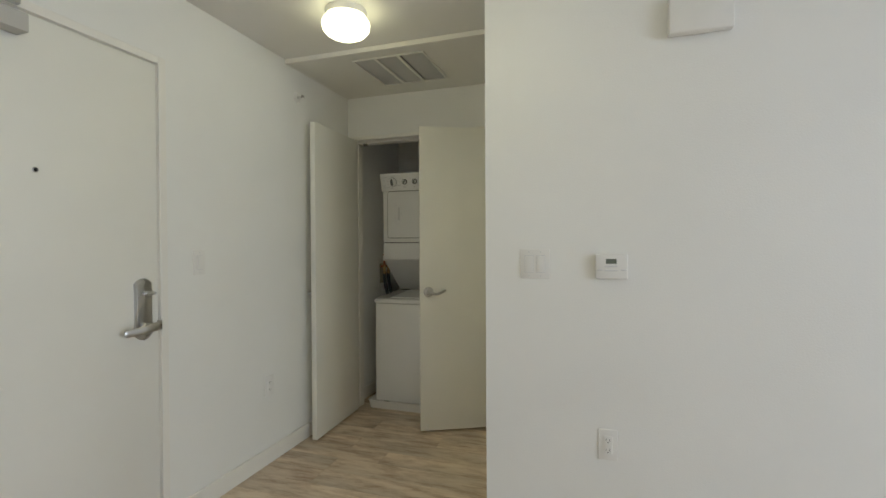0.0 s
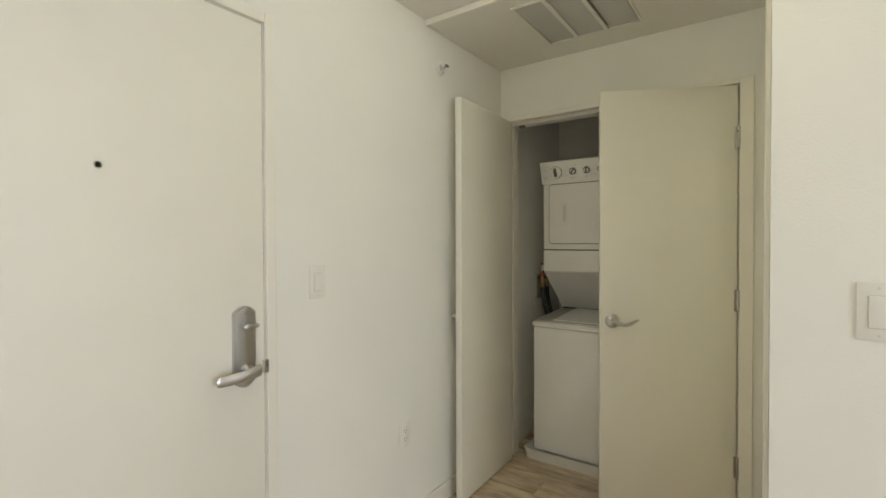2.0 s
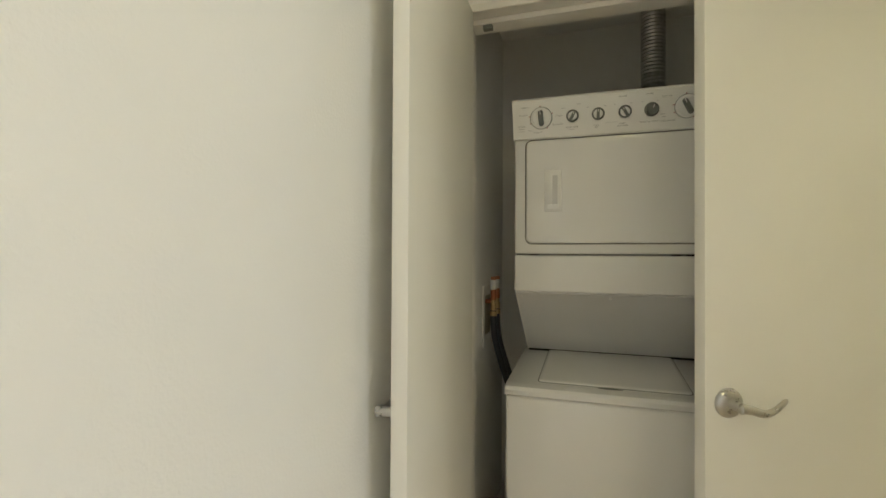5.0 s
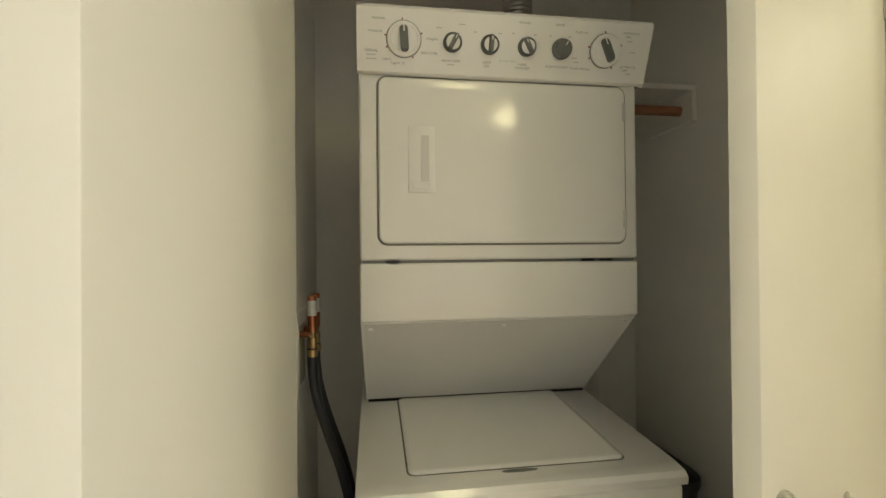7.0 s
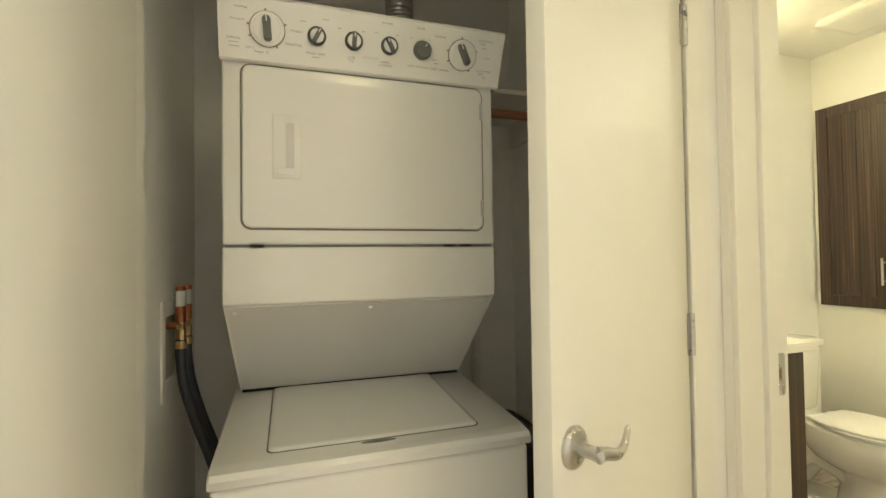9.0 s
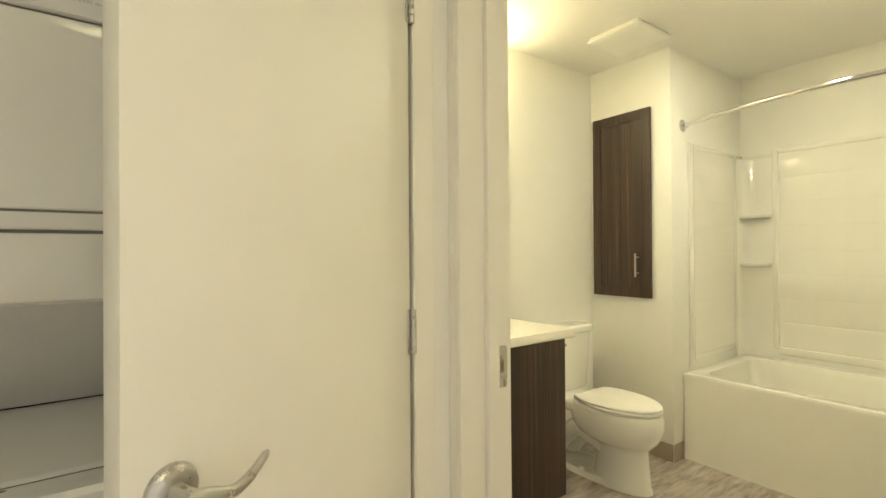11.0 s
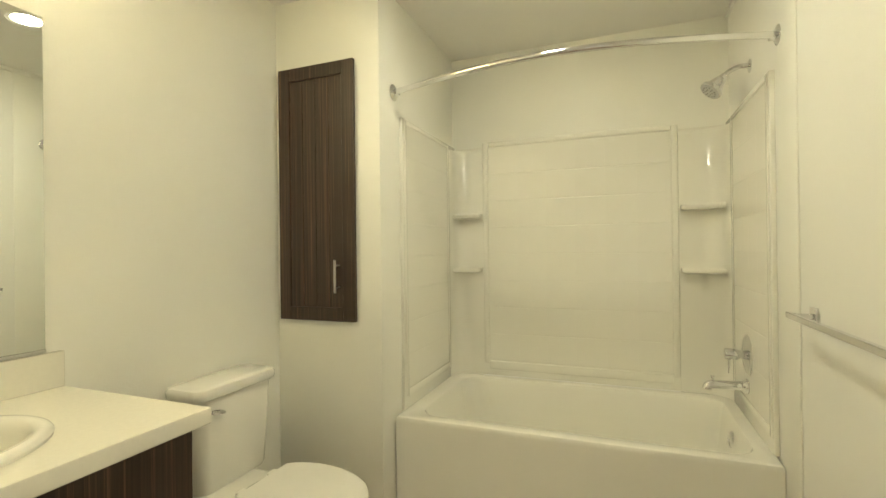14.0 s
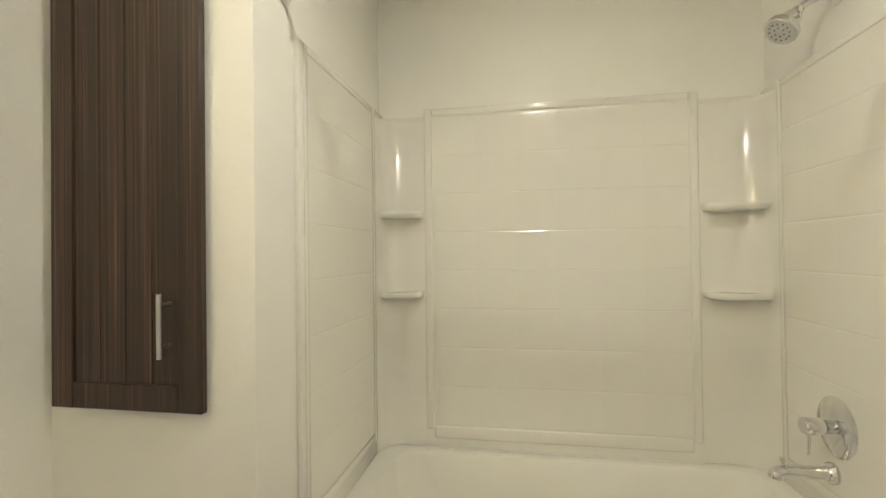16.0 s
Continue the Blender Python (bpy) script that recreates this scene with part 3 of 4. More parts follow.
# ---- hall lamps ----
def flush_light(x, y, z, glass, label, size=1.0):
    hl = thing("ceiling_light", label, "ceiling light", (x, y, z), 0, "flush ceiling lights")
    at = Matrix.Translation((x, y, z)) @ Matrix.Diagonal((size, size, 1.0, 1.0))
    part("base", lathe([(0, 0), (0.098, 0), (0.100, -0.006), (0.096, -0.030), (0.0, -0.030)], 40, at), TRIM, hl, "white metal base")
    part("globe", lathe([(0, -0.060), (0.1135, -0.060), (0.115, -0.066), (0.112, -0.088), (0.094, -0.110), (0.064, -0.125), (0.032, -0.132), (0.0, -0.134)], 40, at), glass, hl, "glowing white opal glass")
    part("glass_collar", lathe([(0, -0.030), (0.094, -0.030), (0.107, -0.045), (0.1135, -0.0598), (0, -0.0598)], 40, at), HALL_COLLAR, hl, "dimmer top of the opal glass")


flush_light(0.645, -1.145, 2.378, HALL_GLASS, "round flush ceiling light with lit opal glass")
flush_light(1.27, -2.02, 2.378, ROOM_GLASS, "round lit opal ceiling light, mirrored in the dryer door", 1.5)

# ---- laundry centre ----
ld = thing("laundry_centre", "white stacked washer and dryer with a knob console", "washer dryer", (0.51, 0.45, 0.03))
XL, XR = 0.172, 0.842
# Washer cabinet with a deck that rises to the back.
own = box(XL, 0.092, 0.05, XR, 0.80, 0.800, 0.010, 3)
part("washer_body", own, ENAMEL, ld)
prof = [(0.090, 0.802), (0.080, 0.806), (0.078, 0.822), (0.086, 0.832), (0.120, 0.838), (0.540, 0.862), (0.80, 0.866), (0.80, 0.802)]
deck = [[Vector((x, y + (g if y < 0.5 else 0), z - (g if z > 0.81 else 0))) for y, z in prof] for x, g in ((XL - 0.002, 0.003), (XL + 0.002, 0.0), (XR - 0.002, 0.0), (XR + 0.002, 0.003))]
part("washer_top", skin(deck), ENAMEL, ld)
zt = lambda y: 0.838 + (y - 0.12) * 0.0571
lid = [[Vector((p.x, p.y, zt(p.y) + h)) for p in rounded(0.506, 0.345, 0.232 - g, 0.205 - g, 0.016, 0, 6)] for h, g in ((-0.004, 0.0), (0.003, 0.0), (0.0055, 0.003), (0.0058, 0.012))]
gap = [[Vector((p.x, p.y, zt(p.y) + h)) for p in rounded(0.506, 0.345, 0.2355, 0.2085, 0.018, 0, 6)] for h in (-0.003, 0.0008)]
lidp = part("washer_lid", skin(lid), ENAMEL, ld)
part("lid_gap", skin(gap), DARKGREY, lidp)
grip = [[Vector((0.50 + 0.038 * math.cos(a) * f, 0.128 + 0.006 * math.sin(a) * f, zt(0.128) + h)) for a in [2 * math.pi * k / 24 for k in range(24)]] for f, h in ((1.0, -0.002), (1.0, 0.0012), (0.9, 0.0015))]
part("lid_grip", skin(grip), DARKGREY, lidp, "dark finger slot")
# Sloped access panel between washer and dryer.
sec = [(0.236, 1.135), (0.549, 0.868), (0.78, 0.868), (0.78, 1.135)]
bm = skin([[Vector((x + (g if z < 1 else 0), y, z)) for y, z in sec] for x, g in ((0.179, 0.006), (0.826, 0.012))])
part("dryer_base", bm, ENAMEL, ld)
d = Vector((0, 0.313, -0.267)).normalized()
nrm = Vector((0, -0.267, -0.313)).normalized()
a0 = Vector((0, 0.236, 1.135)) + d * 0.006
a1 = Vector((0, 0.549, 0.868)) - d * 0.010
pan = [[a0 + Vector((0.186, 0, 0)) + nrm * h, a0 + Vector((0.819, 0, 0)) + nrm * h, a1 + Vector((0.829, 0, 0)) + nrm * h, a1 + Vector((0.192, 0, 0)) + nrm * h] for h in (0.0, 0.003)]
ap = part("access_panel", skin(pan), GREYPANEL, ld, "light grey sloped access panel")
for x in (0.20, 0.505, 0.805):
    c = a0 + d * 0.022 + Vector((x, 0, 0)) + nrm * 0.003
    part("screw", lathe([(0, 0), (0.006, 0), (0.005, 0.003), (0, 0.0035)], 14, Matrix.Translation(c) @ nrm.to_track_quat("Z", "Y").to_matrix().to_4x4()), ENAMEL, ap)
part("shadow_gap", box(0.190, 0.546, 0.858, 0.834, 0.60, 0.870), DARK, ld)
# Dryer.
part("dryer_apron", box(0.178, 0.230, 1.133, 0.828, 0.78, 1.262, 0.006, 3), ENAMEL, ld)
part("seam", box(0.183, 0.238, 1.258, 0.823, 0.77, 1.272), DARKGREY, ld)
part("dryer_body", box(0.178, 0.230, 1.268, 0.828, 0.78, 1.700, 0.008, 3), ENAMEL, ld)
ddx, ddz, dhx, dhz = 0.507, 1.487, 0.287, 0.182
Rv = lambda hx, hz, r, y, n=8: [Vector((p.x, y, p.y)) for p in rounded(ddx, ddz, hx, hz, r, 0, n)]
# No real groove: a grey ring is coloured like the shaded door gap.
part("door_gap", skin([Rv(dhx + 0.0045, dhz + 0.0045, 0.024, 0.235), Rv(dhx + 0.0045, dhz + 0.0045, 0.024, 0.2293)]), GAPGREY, ld)
dd = part("dryer_door", skin([Rv(dhx, dhz, 0.020, 0.234), Rv(dhx, dhz, 0.020, 0.224), Rv(dhx - 0.003, dhz - 0.003, 0.018, 0.2205), *[Rv((dhx - 0.006) * f, (dhz - 0.006) * f, 0.016 * f, 0.2200 - 0.0012 * (1 - f * f)) for f in (1.0, 0.9, 0.78, 0.64, 0.5, 0.35, 0.2, 0.06)]]), ENAMEL, ld)
bm = box(0.284, 0.2162, 1.416, 0.343, 0.2215, 1.562, 0.0012, 2)
hp = part("handle_recess", bm, ENAMEL, dd, "white recessed pull")
part("pull_pocket", box(0.312, 0.2156, 1.440, 0.330, 0.2200, 1.542, 0.0005, 1), GREYPANEL, dd)
part("pull_pocket", box(0.294, 0.2150, 1.424, 0.334, 0.2200, 1.440, 0.0008, 1), ENAMEL, dd)
for z in (1.36, 1.61):
    bm = box(0.786, 0.2185, z - 0.020, 0.792, 0.2225, z + 0.020, 0.001, 1)
    tube([(0.7915, 0.2195, z - 0.022), (0.7915, 0.2195, z + 0.022)], 0.0028, 10, bm=bm)
    part("door_hinge", bm, STEEL, dd, "small steel hinge")
for x in (0.235, 0.69, 0.735):
    part("vent_slot", box(x, 0.2285, 1.262, x + 0.028, 0.24, 1.2675), DARK, ld)
# Console: its face leans out at the top.
sec = [(0.226, 1.676), (0.220, 1.672), (0.214, 1.676), (0.180, 1.798), (0.184, 1.806), (0.192, 1.809), (0.33, 1.809), (0.33, 1.676)]
cons = [[Vector((x + g * (1.0 if z > 1.7 else 0.4), y, z)) for y, z in sec] for x, g in ((0.176, 0.0), (0.180, 0.0), (0.828, 0.012), (0.832, 0.012))]
cb = part("console", skin(cons), ENAMEL, ld)
fu = Vector((0, 0.180 - 0.214, 1.798 - 1.676)).normalized()
fn = Vector((0, -fu.z, fu.y))
FACE = Matrix((Vector((1, 0, 0)), fu, fn)).transposed().to_4x4()


def on_face(x, z):
    t = (z - 1.676) / fu.z
    return Matrix.Translation(Vector((x, 0.214, 1.676)) + fu * t) @ FACE


def knob(x, z, r, turn, big):
    m = on_face(x, z)
    k = part("knob", lathe([(0, 0), (r, 0), (r * 1.01, 0.006), (r * 0.96, 0.009), (r * 0.80, 0.010 if big else 0.007), (r * 0.78, 0.012), (0, 0.0125)], 36, m), ENAMEL if big else DARKGREY, cb, "white dial" if big else "grey selector knob")
    if not big:
        part("knob_face", lathe([(0, 0.012), (r * 0.74, 0.012), (r * 0.70, 0.014), (0, 0.0142)], 30, m), ENAMEL, k)
    own = skin([[Vector((p.x * f, p.y * f, h)) for p in rounded(0, 0, r * 0.24, r * (0.74 if big else 0.95), r * 0.2, 0, 5)] for h, f in ((0.012, 1.0), (0.020, 0.95), (0.024, 0.8))])
    own.transform(m @ Matrix.Rotation(radians(turn), 4, "Z"))
    part("grip", own, DARKGREY, k, "dark grey grip")
    own = box(-0.0012, r * 0.35, 0.0238, 0.0012, r * 0.72, 0.0248)
    own.transform(m @ Matrix.Rotation(radians(turn), 4, "Z"))
    part("pointer", own, PLASTIC, k)
    if big:
        ring = [[m @ Vector((math.cos(a) * q, math.sin(a) * q, h)) for a in [2 * math.pi * i / 40 for i in range(40)]] for q, h in ((r + 0.0012, 0.0), (r + 0.0016, 0.002), (r + 0.0008, 0.004))]
        part("dial_ring", skin(ring), DARKGREY, k)
        for a in (20, 95, 170, 205, 300):
            own = box(r + 0.002, -0.0015, 0.0003, r + 0.006, 0.0015, 0.0012)
            own.transform(m @ Matrix.Rotation(radians(a), 4, "Z"))
            part("mark", own, REDINK, k)


ZK = 1.740
knob(0.275, ZK, 0.0360, 4, True)
knob(0.380, ZK - 0.001, 0.0205, -28, False)
knob(0.463, ZK - 0.001, 0.0205, -2, False)
knob(0.547, ZK - 0.001, 0.0205, 30, False)
m = on_face(0.628, ZK - 0.001)
pk = part("knob", lathe([(0, 0), (0.0225, 0), (0.0225, 0.003), (0.020, 0.004), (0.0195, 0.016), (0.017, 0.020), (0, 0.021)], 32, m), DARKGREY, cb, "dark grey push knob")
own = box(-0.001, 0.006, 0.0205, 0.001, 0.015, 0.0216)
own.transform(m @ Matrix.Rotation(radians(-25), 4, "Z"))
part("pointer", own, PLASTIC, pk)
knob(0.732, ZK, 0.0360, 28, True)
LIFT = Matrix.Translation((0, 0, 0.0006))
for txt, x, z, s in (("CASUAL", 0.206, 1.716, 0.0062), ("DELICATES", 0.330, 1.716, 0.0058), ("NORMAL", 0.222, 1.777, 0.0055), ("Prewash 8", 0.214, 1.753, 0.0055), ("Regular 10", 0.262, 1.694, 0.0055), ("Light 5", 0.238, 1.701, 0.0055),
                     ("6 Regular", 0.336, 1.744, 0.0055), ("WASH TEMP", 0.378, 1.703, 0.0060), ("LOAD", 0.458, 1.704, 0.0055), ("SIZE", 0.458, 1.697, 0.0055), ("FABRIC", 0.540, 1.703, 0.0055), ("SOFTENER", 0.540, 1.696, 0.0055),
                     ("WASHER", 0.540, 1.786, 0.0055), ("DRYER", 0.621, 1.786, 0.0055), ("PUSH TO START", 0.621, 1.702, 0.0060), ("FLUFF AIR", 0.672, 1.774, 0.0055), ("TIMED DRYING", 0.676, 1.701, 0.0055),
                     ("AUTOMATIC", 0.792, 1.778, 0.0056), ("DRY", 0.785, 1.771, 0.0056), ("AUTOMATIC", 0.792, 1.709, 0.0056), ("DRY", 0.785, 1.702, 0.0056)):
    lettering("lettering", txt, s * 1.25, on_face(x, z) @ LIFT, INK, cb)
bm = bmesh.new()
for x, z, w2 in ((0.206, 1.708, 0.020), (0.206, 1.700, 0.022), (0.35, 1.766, 0.012), (0.40, 1.775, 0.014), (0.43, 1.762, 0.008), (0.485, 1.762, 0.008), (0.515, 1.764, 0.007), (0.565, 1.764, 0.007), (0.378, 1.696, 0.016), (0.66, 1.722, 0.014), (0.665, 1.714, 0.012), (0.79, 1.762, 0.012), (0.80, 1.74, 0.014), (0.795, 1.695, 0.010), (0.60, 1.764, 0.006), (0.645, 1.764, 0.006)):
    own = box(-w2 / 2, -0.0010, 0.0003, w2 / 2, 0.0010, 0.0009)
    own.transform(on_face(x, z))
    merge(bm, own)
tagged(part("small_print", bm, FAINT, cb), kind="stuff")
bm = bmesh.new()
for x, h in ((-0.016, 0.005), (-0.009, 0.003), (-0.003, 0.004), (0.004, 0.003), (0.011, 0.005), (0.018, 0.003)):
    own = box(x - 0.0022, -h / 2, 0.0003, x + 0.0022, h / 2, 0.0009)
    own.transform(on_face(0.505, 1.709))
    merge(bm, own)
part("badge", bm, GREYPANEL, cb, "small grey badge")
for x in (0.23, 0.79):
    for y in (0.17, 0.72):
        part("foot", lathe([(0, 0), (0.022, 0), (0.022, 0.012), (0.010, 0.016), (0.010, 0.032), (0, 0.032)], 16, Matrix.Translation((x, y, 0.022))), DARKGREY, ld)

dp = thing("drip_pan", "white plastic drip pan under the washer", "drip pan", (0.51, 0.44, 0))
R = lambda g, z: rounded(0.510, 0.440, 0.392 - g, 0.392 - g, 0.03, z, 8)
part("tray", skin([R(0.012, 0.0), R(0.004, 0.05), R(0.0, 0.06), R(0.006, 0.063), R(0.012, 0.058), R(0.020, 0.022), R(0.03, 0.0205)]), PLASTIC, dp)

# ---- closet fittings ----
hb = thing("supply_box", "white recessed laundry supply box with copper valves", "supply box", (0, 0.583, 0.995))
bm = box(0.0, 0.490, 0.865, 0.006, 0.520, 1.128, 0.002, 1)
box(0.0, 0.645, 0.865, 0.006, 0.675, 1.128, 0.002, 1, bm)
box(0.0, 0.520, 1.085, 0.006, 0.645, 1.128, 0.002, 1, bm)
box(0.0, 0.520, 0.865, 0.006, 0.645, 0.915, 0.002, 1, bm)
part("box_frame", bm, PLASTIC, hb)
part("box_back", box(0.0002, 0.520, 0.915, 0.0015, 0.645, 1.085), material("box_shadow", (0.45, 0.42, 0.34), 0.7, vary=0.2, vary_scale=20), hb)
for y in (0.548, 0.628):
    v = part("valve", tube([(0.002, y, 1.060), (0.034, y, 1.060)], 0.009, 14), COPPER, hb, "copper stub")
    bm = lathe([(0, 0), (0.011, 0), (0.013, 0.004), (0.013, 0.034), (0.010, 0.040), (0.010, 0.055), (0, 0.055)], 8, Matrix.Translation((0.036, y, 1.015)))
    box(0.028, y - 0.016, 1.05, 0.044, y + 0.016, 1.064, 0.002, 1, bm)
    part("valve_body", bm, BRASS, v, "brass valve body")
    part("arrestor", lathe([(0, 0), (0.012, 0), (0.0125, 0.01), (0.0125, 0.092), (0.011, 0.099), (0, 0.100)], 20, Matrix.Translation((0.036, y, 1.068))), COPPER, v, "copper hammer arrestor")
    part("label", lathe([(0.0, 0), (0.0128, 0), (0.0128, 0.042), (0.0, 0.042)], 20, Matrix.Translation((0.036, y, 1.112))), LABEL, v, "white paper label")
for i, y in enumerate((0.548, 0.628)):
    hs = thing("water_hose", "black rubber washing machine supply hose", "hose", (0.036, y, 1.0), 0, "supply hoses")
    pts = bezier([(0.036, y, 1.022), (0.036, y, 0.97), (0.046, y, 0.89), (0.074, y, 0.79), (0.112, y, 0.68), (0.138, y + 0.01, 0.56), (0.145, y + 0.05, 0.42)], 7)
    part("tube", tube(pts, 0.0135, 14), RUBBER, hs)
    part("coupling", lathe([(0, 0), (0.0155, 0), (0.0155, 0.018), (0.012, 0.022), (0, 0.022)], 10, Matrix.Translation((0.036, y, 0.998))), BRASS, hs, "brass coupling")

dc = thing("dryer_duct", "grey flexible foil dryer vent duct", "duct", (0.69, 0.70, 1.70))
prof = [(0, 0.0)]
for i in range(46):
    prof += [(0.046, i * 0.015), (0.050, i * 0.015 + 0.0075)]
prof += [(0.046, 0.69), (0, 0.69)]
part("duct", lathe(prof, 26, Matrix.Translation((0.69, 0.70, 1.70))), FOIL, dc)
part("clamp", lathe([(0, 0), (0.053, 0), (0.0535, 0.004), (0.053, 0.012), (0, 0.012)], 26, Matrix.Translation((0.69, 0.70, 1.86))), STEEL, dc)

sh = thing("closet_shelf", "white closet shelf board with a wooden hanging rod", "shelf", (1.05, 0.75, 1.83))
part("board", box(0.870, 0.575, 1.806, 1.2495, 0.9495, 1.824, 0.002, 1), TRIM, sh)
part("cleat", box(1.232, 0.570, 1.705, 1.2498, 0.945, 1.806, 0.002, 1), TRIM, sh)
part("rod", tube([(0.870, 0.635, 1.754), (1.232, 0.635, 1.754)], 0.0165, 20), RODWOOD, sh, "red-brown wooden rod")
pp = thing("drain_pipe", "white plastic standpipe behind the washer", "pipe", (1.045, 0.90, 0))
part("pipe", tube([(1.045, 0.90, 0), (1.045, 0.90, 1.02)], 0.019, 18), PLASTIC, pp)
bn = thing("storage_bin", "black plastic bin beside the washer", "bin", (1.05, 0.68, 0))
part("bin_body", skin([rounded(1.030, 0.655, 0.145 - g, 0.210 - g, 0.05, z, 7) for z, g in ((0.0, 0.025), (0.565, 0.006), (0.585, 0.0), (0.607, 0.0), (0.617, 0.008), (0.619, 0.02))]), BLACKPL, bn)

# ---- bathroom door ----
bd = thing("door_2", "cream painted flush bathroom door standing open, nickel lever", "door", (1.497, -0.862, 0), -1.0)
bd["kind"] = "structure"
part("slab", box(0.004, -0.035, 0.012, 0.845, 0.0, 2.03, 0.002, 2), DOOR, bd, "", True)
for z in (0.27, 1.035, 1.79):
    hinge(bd, z, 0.0, 0.002)
lever(bd, -1, (0.785, 0.0, 0.952), -1)

# ---- vanity ----
vn = thing("vanity_cabinet", "dark wenge laminate vanity cabinet with two doors", "vanity", (1.95, 0.78, 0))
for x in (1.503, 2.367):
    part("side_panel", box(x, 0.535, 0.0902, x + 0.018, 1.0395, 0.826, 0.001, 1), WENGE, vn)
part("bottom_panel", box(1.521, 0.535, 0.0902, 2.367, 1.0395, 0.108), WENGE, vn)
part("back_panel", box(1.521, 1.0275, 0.108, 2.367, 1.0395, 0.826), WENGE, vn)
part("top_rail", box(1.521, 0.535, 0.790, 2.367, 0.553, 0.826), WENGE, vn)
part("toe_kick", box(1.503, 0.595, 0.0, 2.385, 1.04, 0.09), WENGE, vn)
for x0, x1, hx in ((1.507, 1.965, 1.934), (1.969, 2.385, 2.002)):
    vd = part("door", box(x0, 0.514, 0.095, x1, 0.533, 0.822, 0.0015, 1), WENGE, vn)
    bm = tube([(hx, 0.488, 0.590), (hx, 0.488, 0.740)], 0.0055, 14)
    for z in (0.617, 0.713):
        tube([(hx, 0.488, z), (hx, 0.5145, z)], 0.004, 10, bm=bm)
    part("handle", bm, NICKEL, vd, "satin nickel bar handle")

ct = thing("countertop", "cream quartz vanity countertop with backsplash", "countertop", (1.95, 0.77, 0.827))
SX, SY, AX, AY = 1.965, 0.748, 0.232, 0.196
N4 = 64
angs = [2 * math.pi * (k + 0.5) / N4 for k in range(N4)]


def rect_ring(x0, y0, x1, y1, z):
    out = []
    for a in angs:
        c, s = math.cos(a), math.sin(a)
        t = min(((x1 if c > 0 else x0) - SX) / c, ((y1 if s > 0 else y0) - SY) / s)
        out.append(Vector((SX + c * t, SY + s * t, z)))
    for cx in (x0, x1):
        for cy in (y0, y1):
            k = min(range(N4), key=lambda i: (out[i].x - cx) ** 2 + (out[i].y - cy) ** 2)
            out[k] = Vector((cx, cy, z))
    return out


ell = lambda fx, fy, z: [Vector((SX + AX * fx * math.cos(a), SY + AY * fy * math.sin(a), z)) for a in angs]
bm = skin([ell(0.93, 0.92, 0.828), rect_ring(1.503, 0.472, 2.399, 1.039, 0.828), rect_ring(1.501, 0.469, 2.401, 1.039, 0.831), rect_ring(1.501, 0.469, 2.401, 1.039, 0.864), rect_ring(1.503, 0.471, 2.399, 1.039, 0.867), ell(0.93, 0.92, 0.867), ell(0.93, 0.92, 0.828)], caps=False)
part("slab", bm, QUARTZ, ct)
part("backsplash", box(1.502, 1.022, 0.8672, 2.399, 1.0395, 0.968, 0.002, 1), QUARTZ, ct)

sk = thing("sink", "oval white porcelain drop-in basin", "sink", (SX, SY, 0.86))
bm = skin([ell(0.90, 0.90, 0.850), ell(1.0, 1.0, 0.8672), ell(1.005, 1.005, 0.874), ell(0.985, 0.98, 0.881), ell(0.95, 0.94, 0.885), ell(0.90, 0.885, 0.884), ell(0.85, 0.83, 0.878), ell(0.82, 0.79, 0.866), ell(0.775, 0.745, 0.835), ell(0.68, 0.65, 0.785), ell(0.45, 0.43, 0.750), ell(0.15, 0.16, 0.738), ell(0.02, 0.02, 0.737)], caps=False)
part("basin", bm, PORCELAIN, sk)
part("drain", lathe([(0, 0), (0.021, 0), (0.022, 0.003), (0.012, 0.004), (0, 0.002)], 24, Matrix.Translation((SX, SY, 0.738))), CHROME, sk)
fc = thing("faucet", "chrome single lever basin faucet", "faucet", (2.02, 0.955, 0.868))
FX, FY = 2.038, 0.972
bm = lathe([(0, 0), (0.029, 0), (0.030, 0.004), (0.026, 0.007), (0.0245, 0.010), (0.0245, 0.052), (0.0235, 0.054), (0.0245, 0.056), (0.0245, 0.080), (0.021, 0.084), (0, 0.085)], 30, Matrix.Translation((FX, FY, 0.868)))
part("body", bm, CHROME, fc)
part("spout", tube(bezier([(FX, FY - 0.005, 0.905), (FX - 0.05, FY - 0.03, 0.912), (FX - 0.10, FY - 0.06, 0.903)], 6), 0.011, 16), CHROME, fc)
part("lever", tube(bezier([(FX + 0.01, FY, 0.944), (FX + 0.04, FY - 0.005, 0.946), (FX + 0.080, FY - 0.01, 0.951)], 5), [0.0045] * 9 + [0.005, 0.003], 12), CHROME, fc)

mr = thing("mirror", "frameless wall mirror above the vanity", "mirror", (1.94, 1.04, 0.97))
part("glass", box(1.503, 1.033, 0.978, 2.358, 1.0395, 1.905, 0.0015, 1), MIRROR, mr)
part("channel", box(1.503, 1.029, 0.970, 2.358, 1.0392, 0.980, 0.001, 1), CHROME, mr)

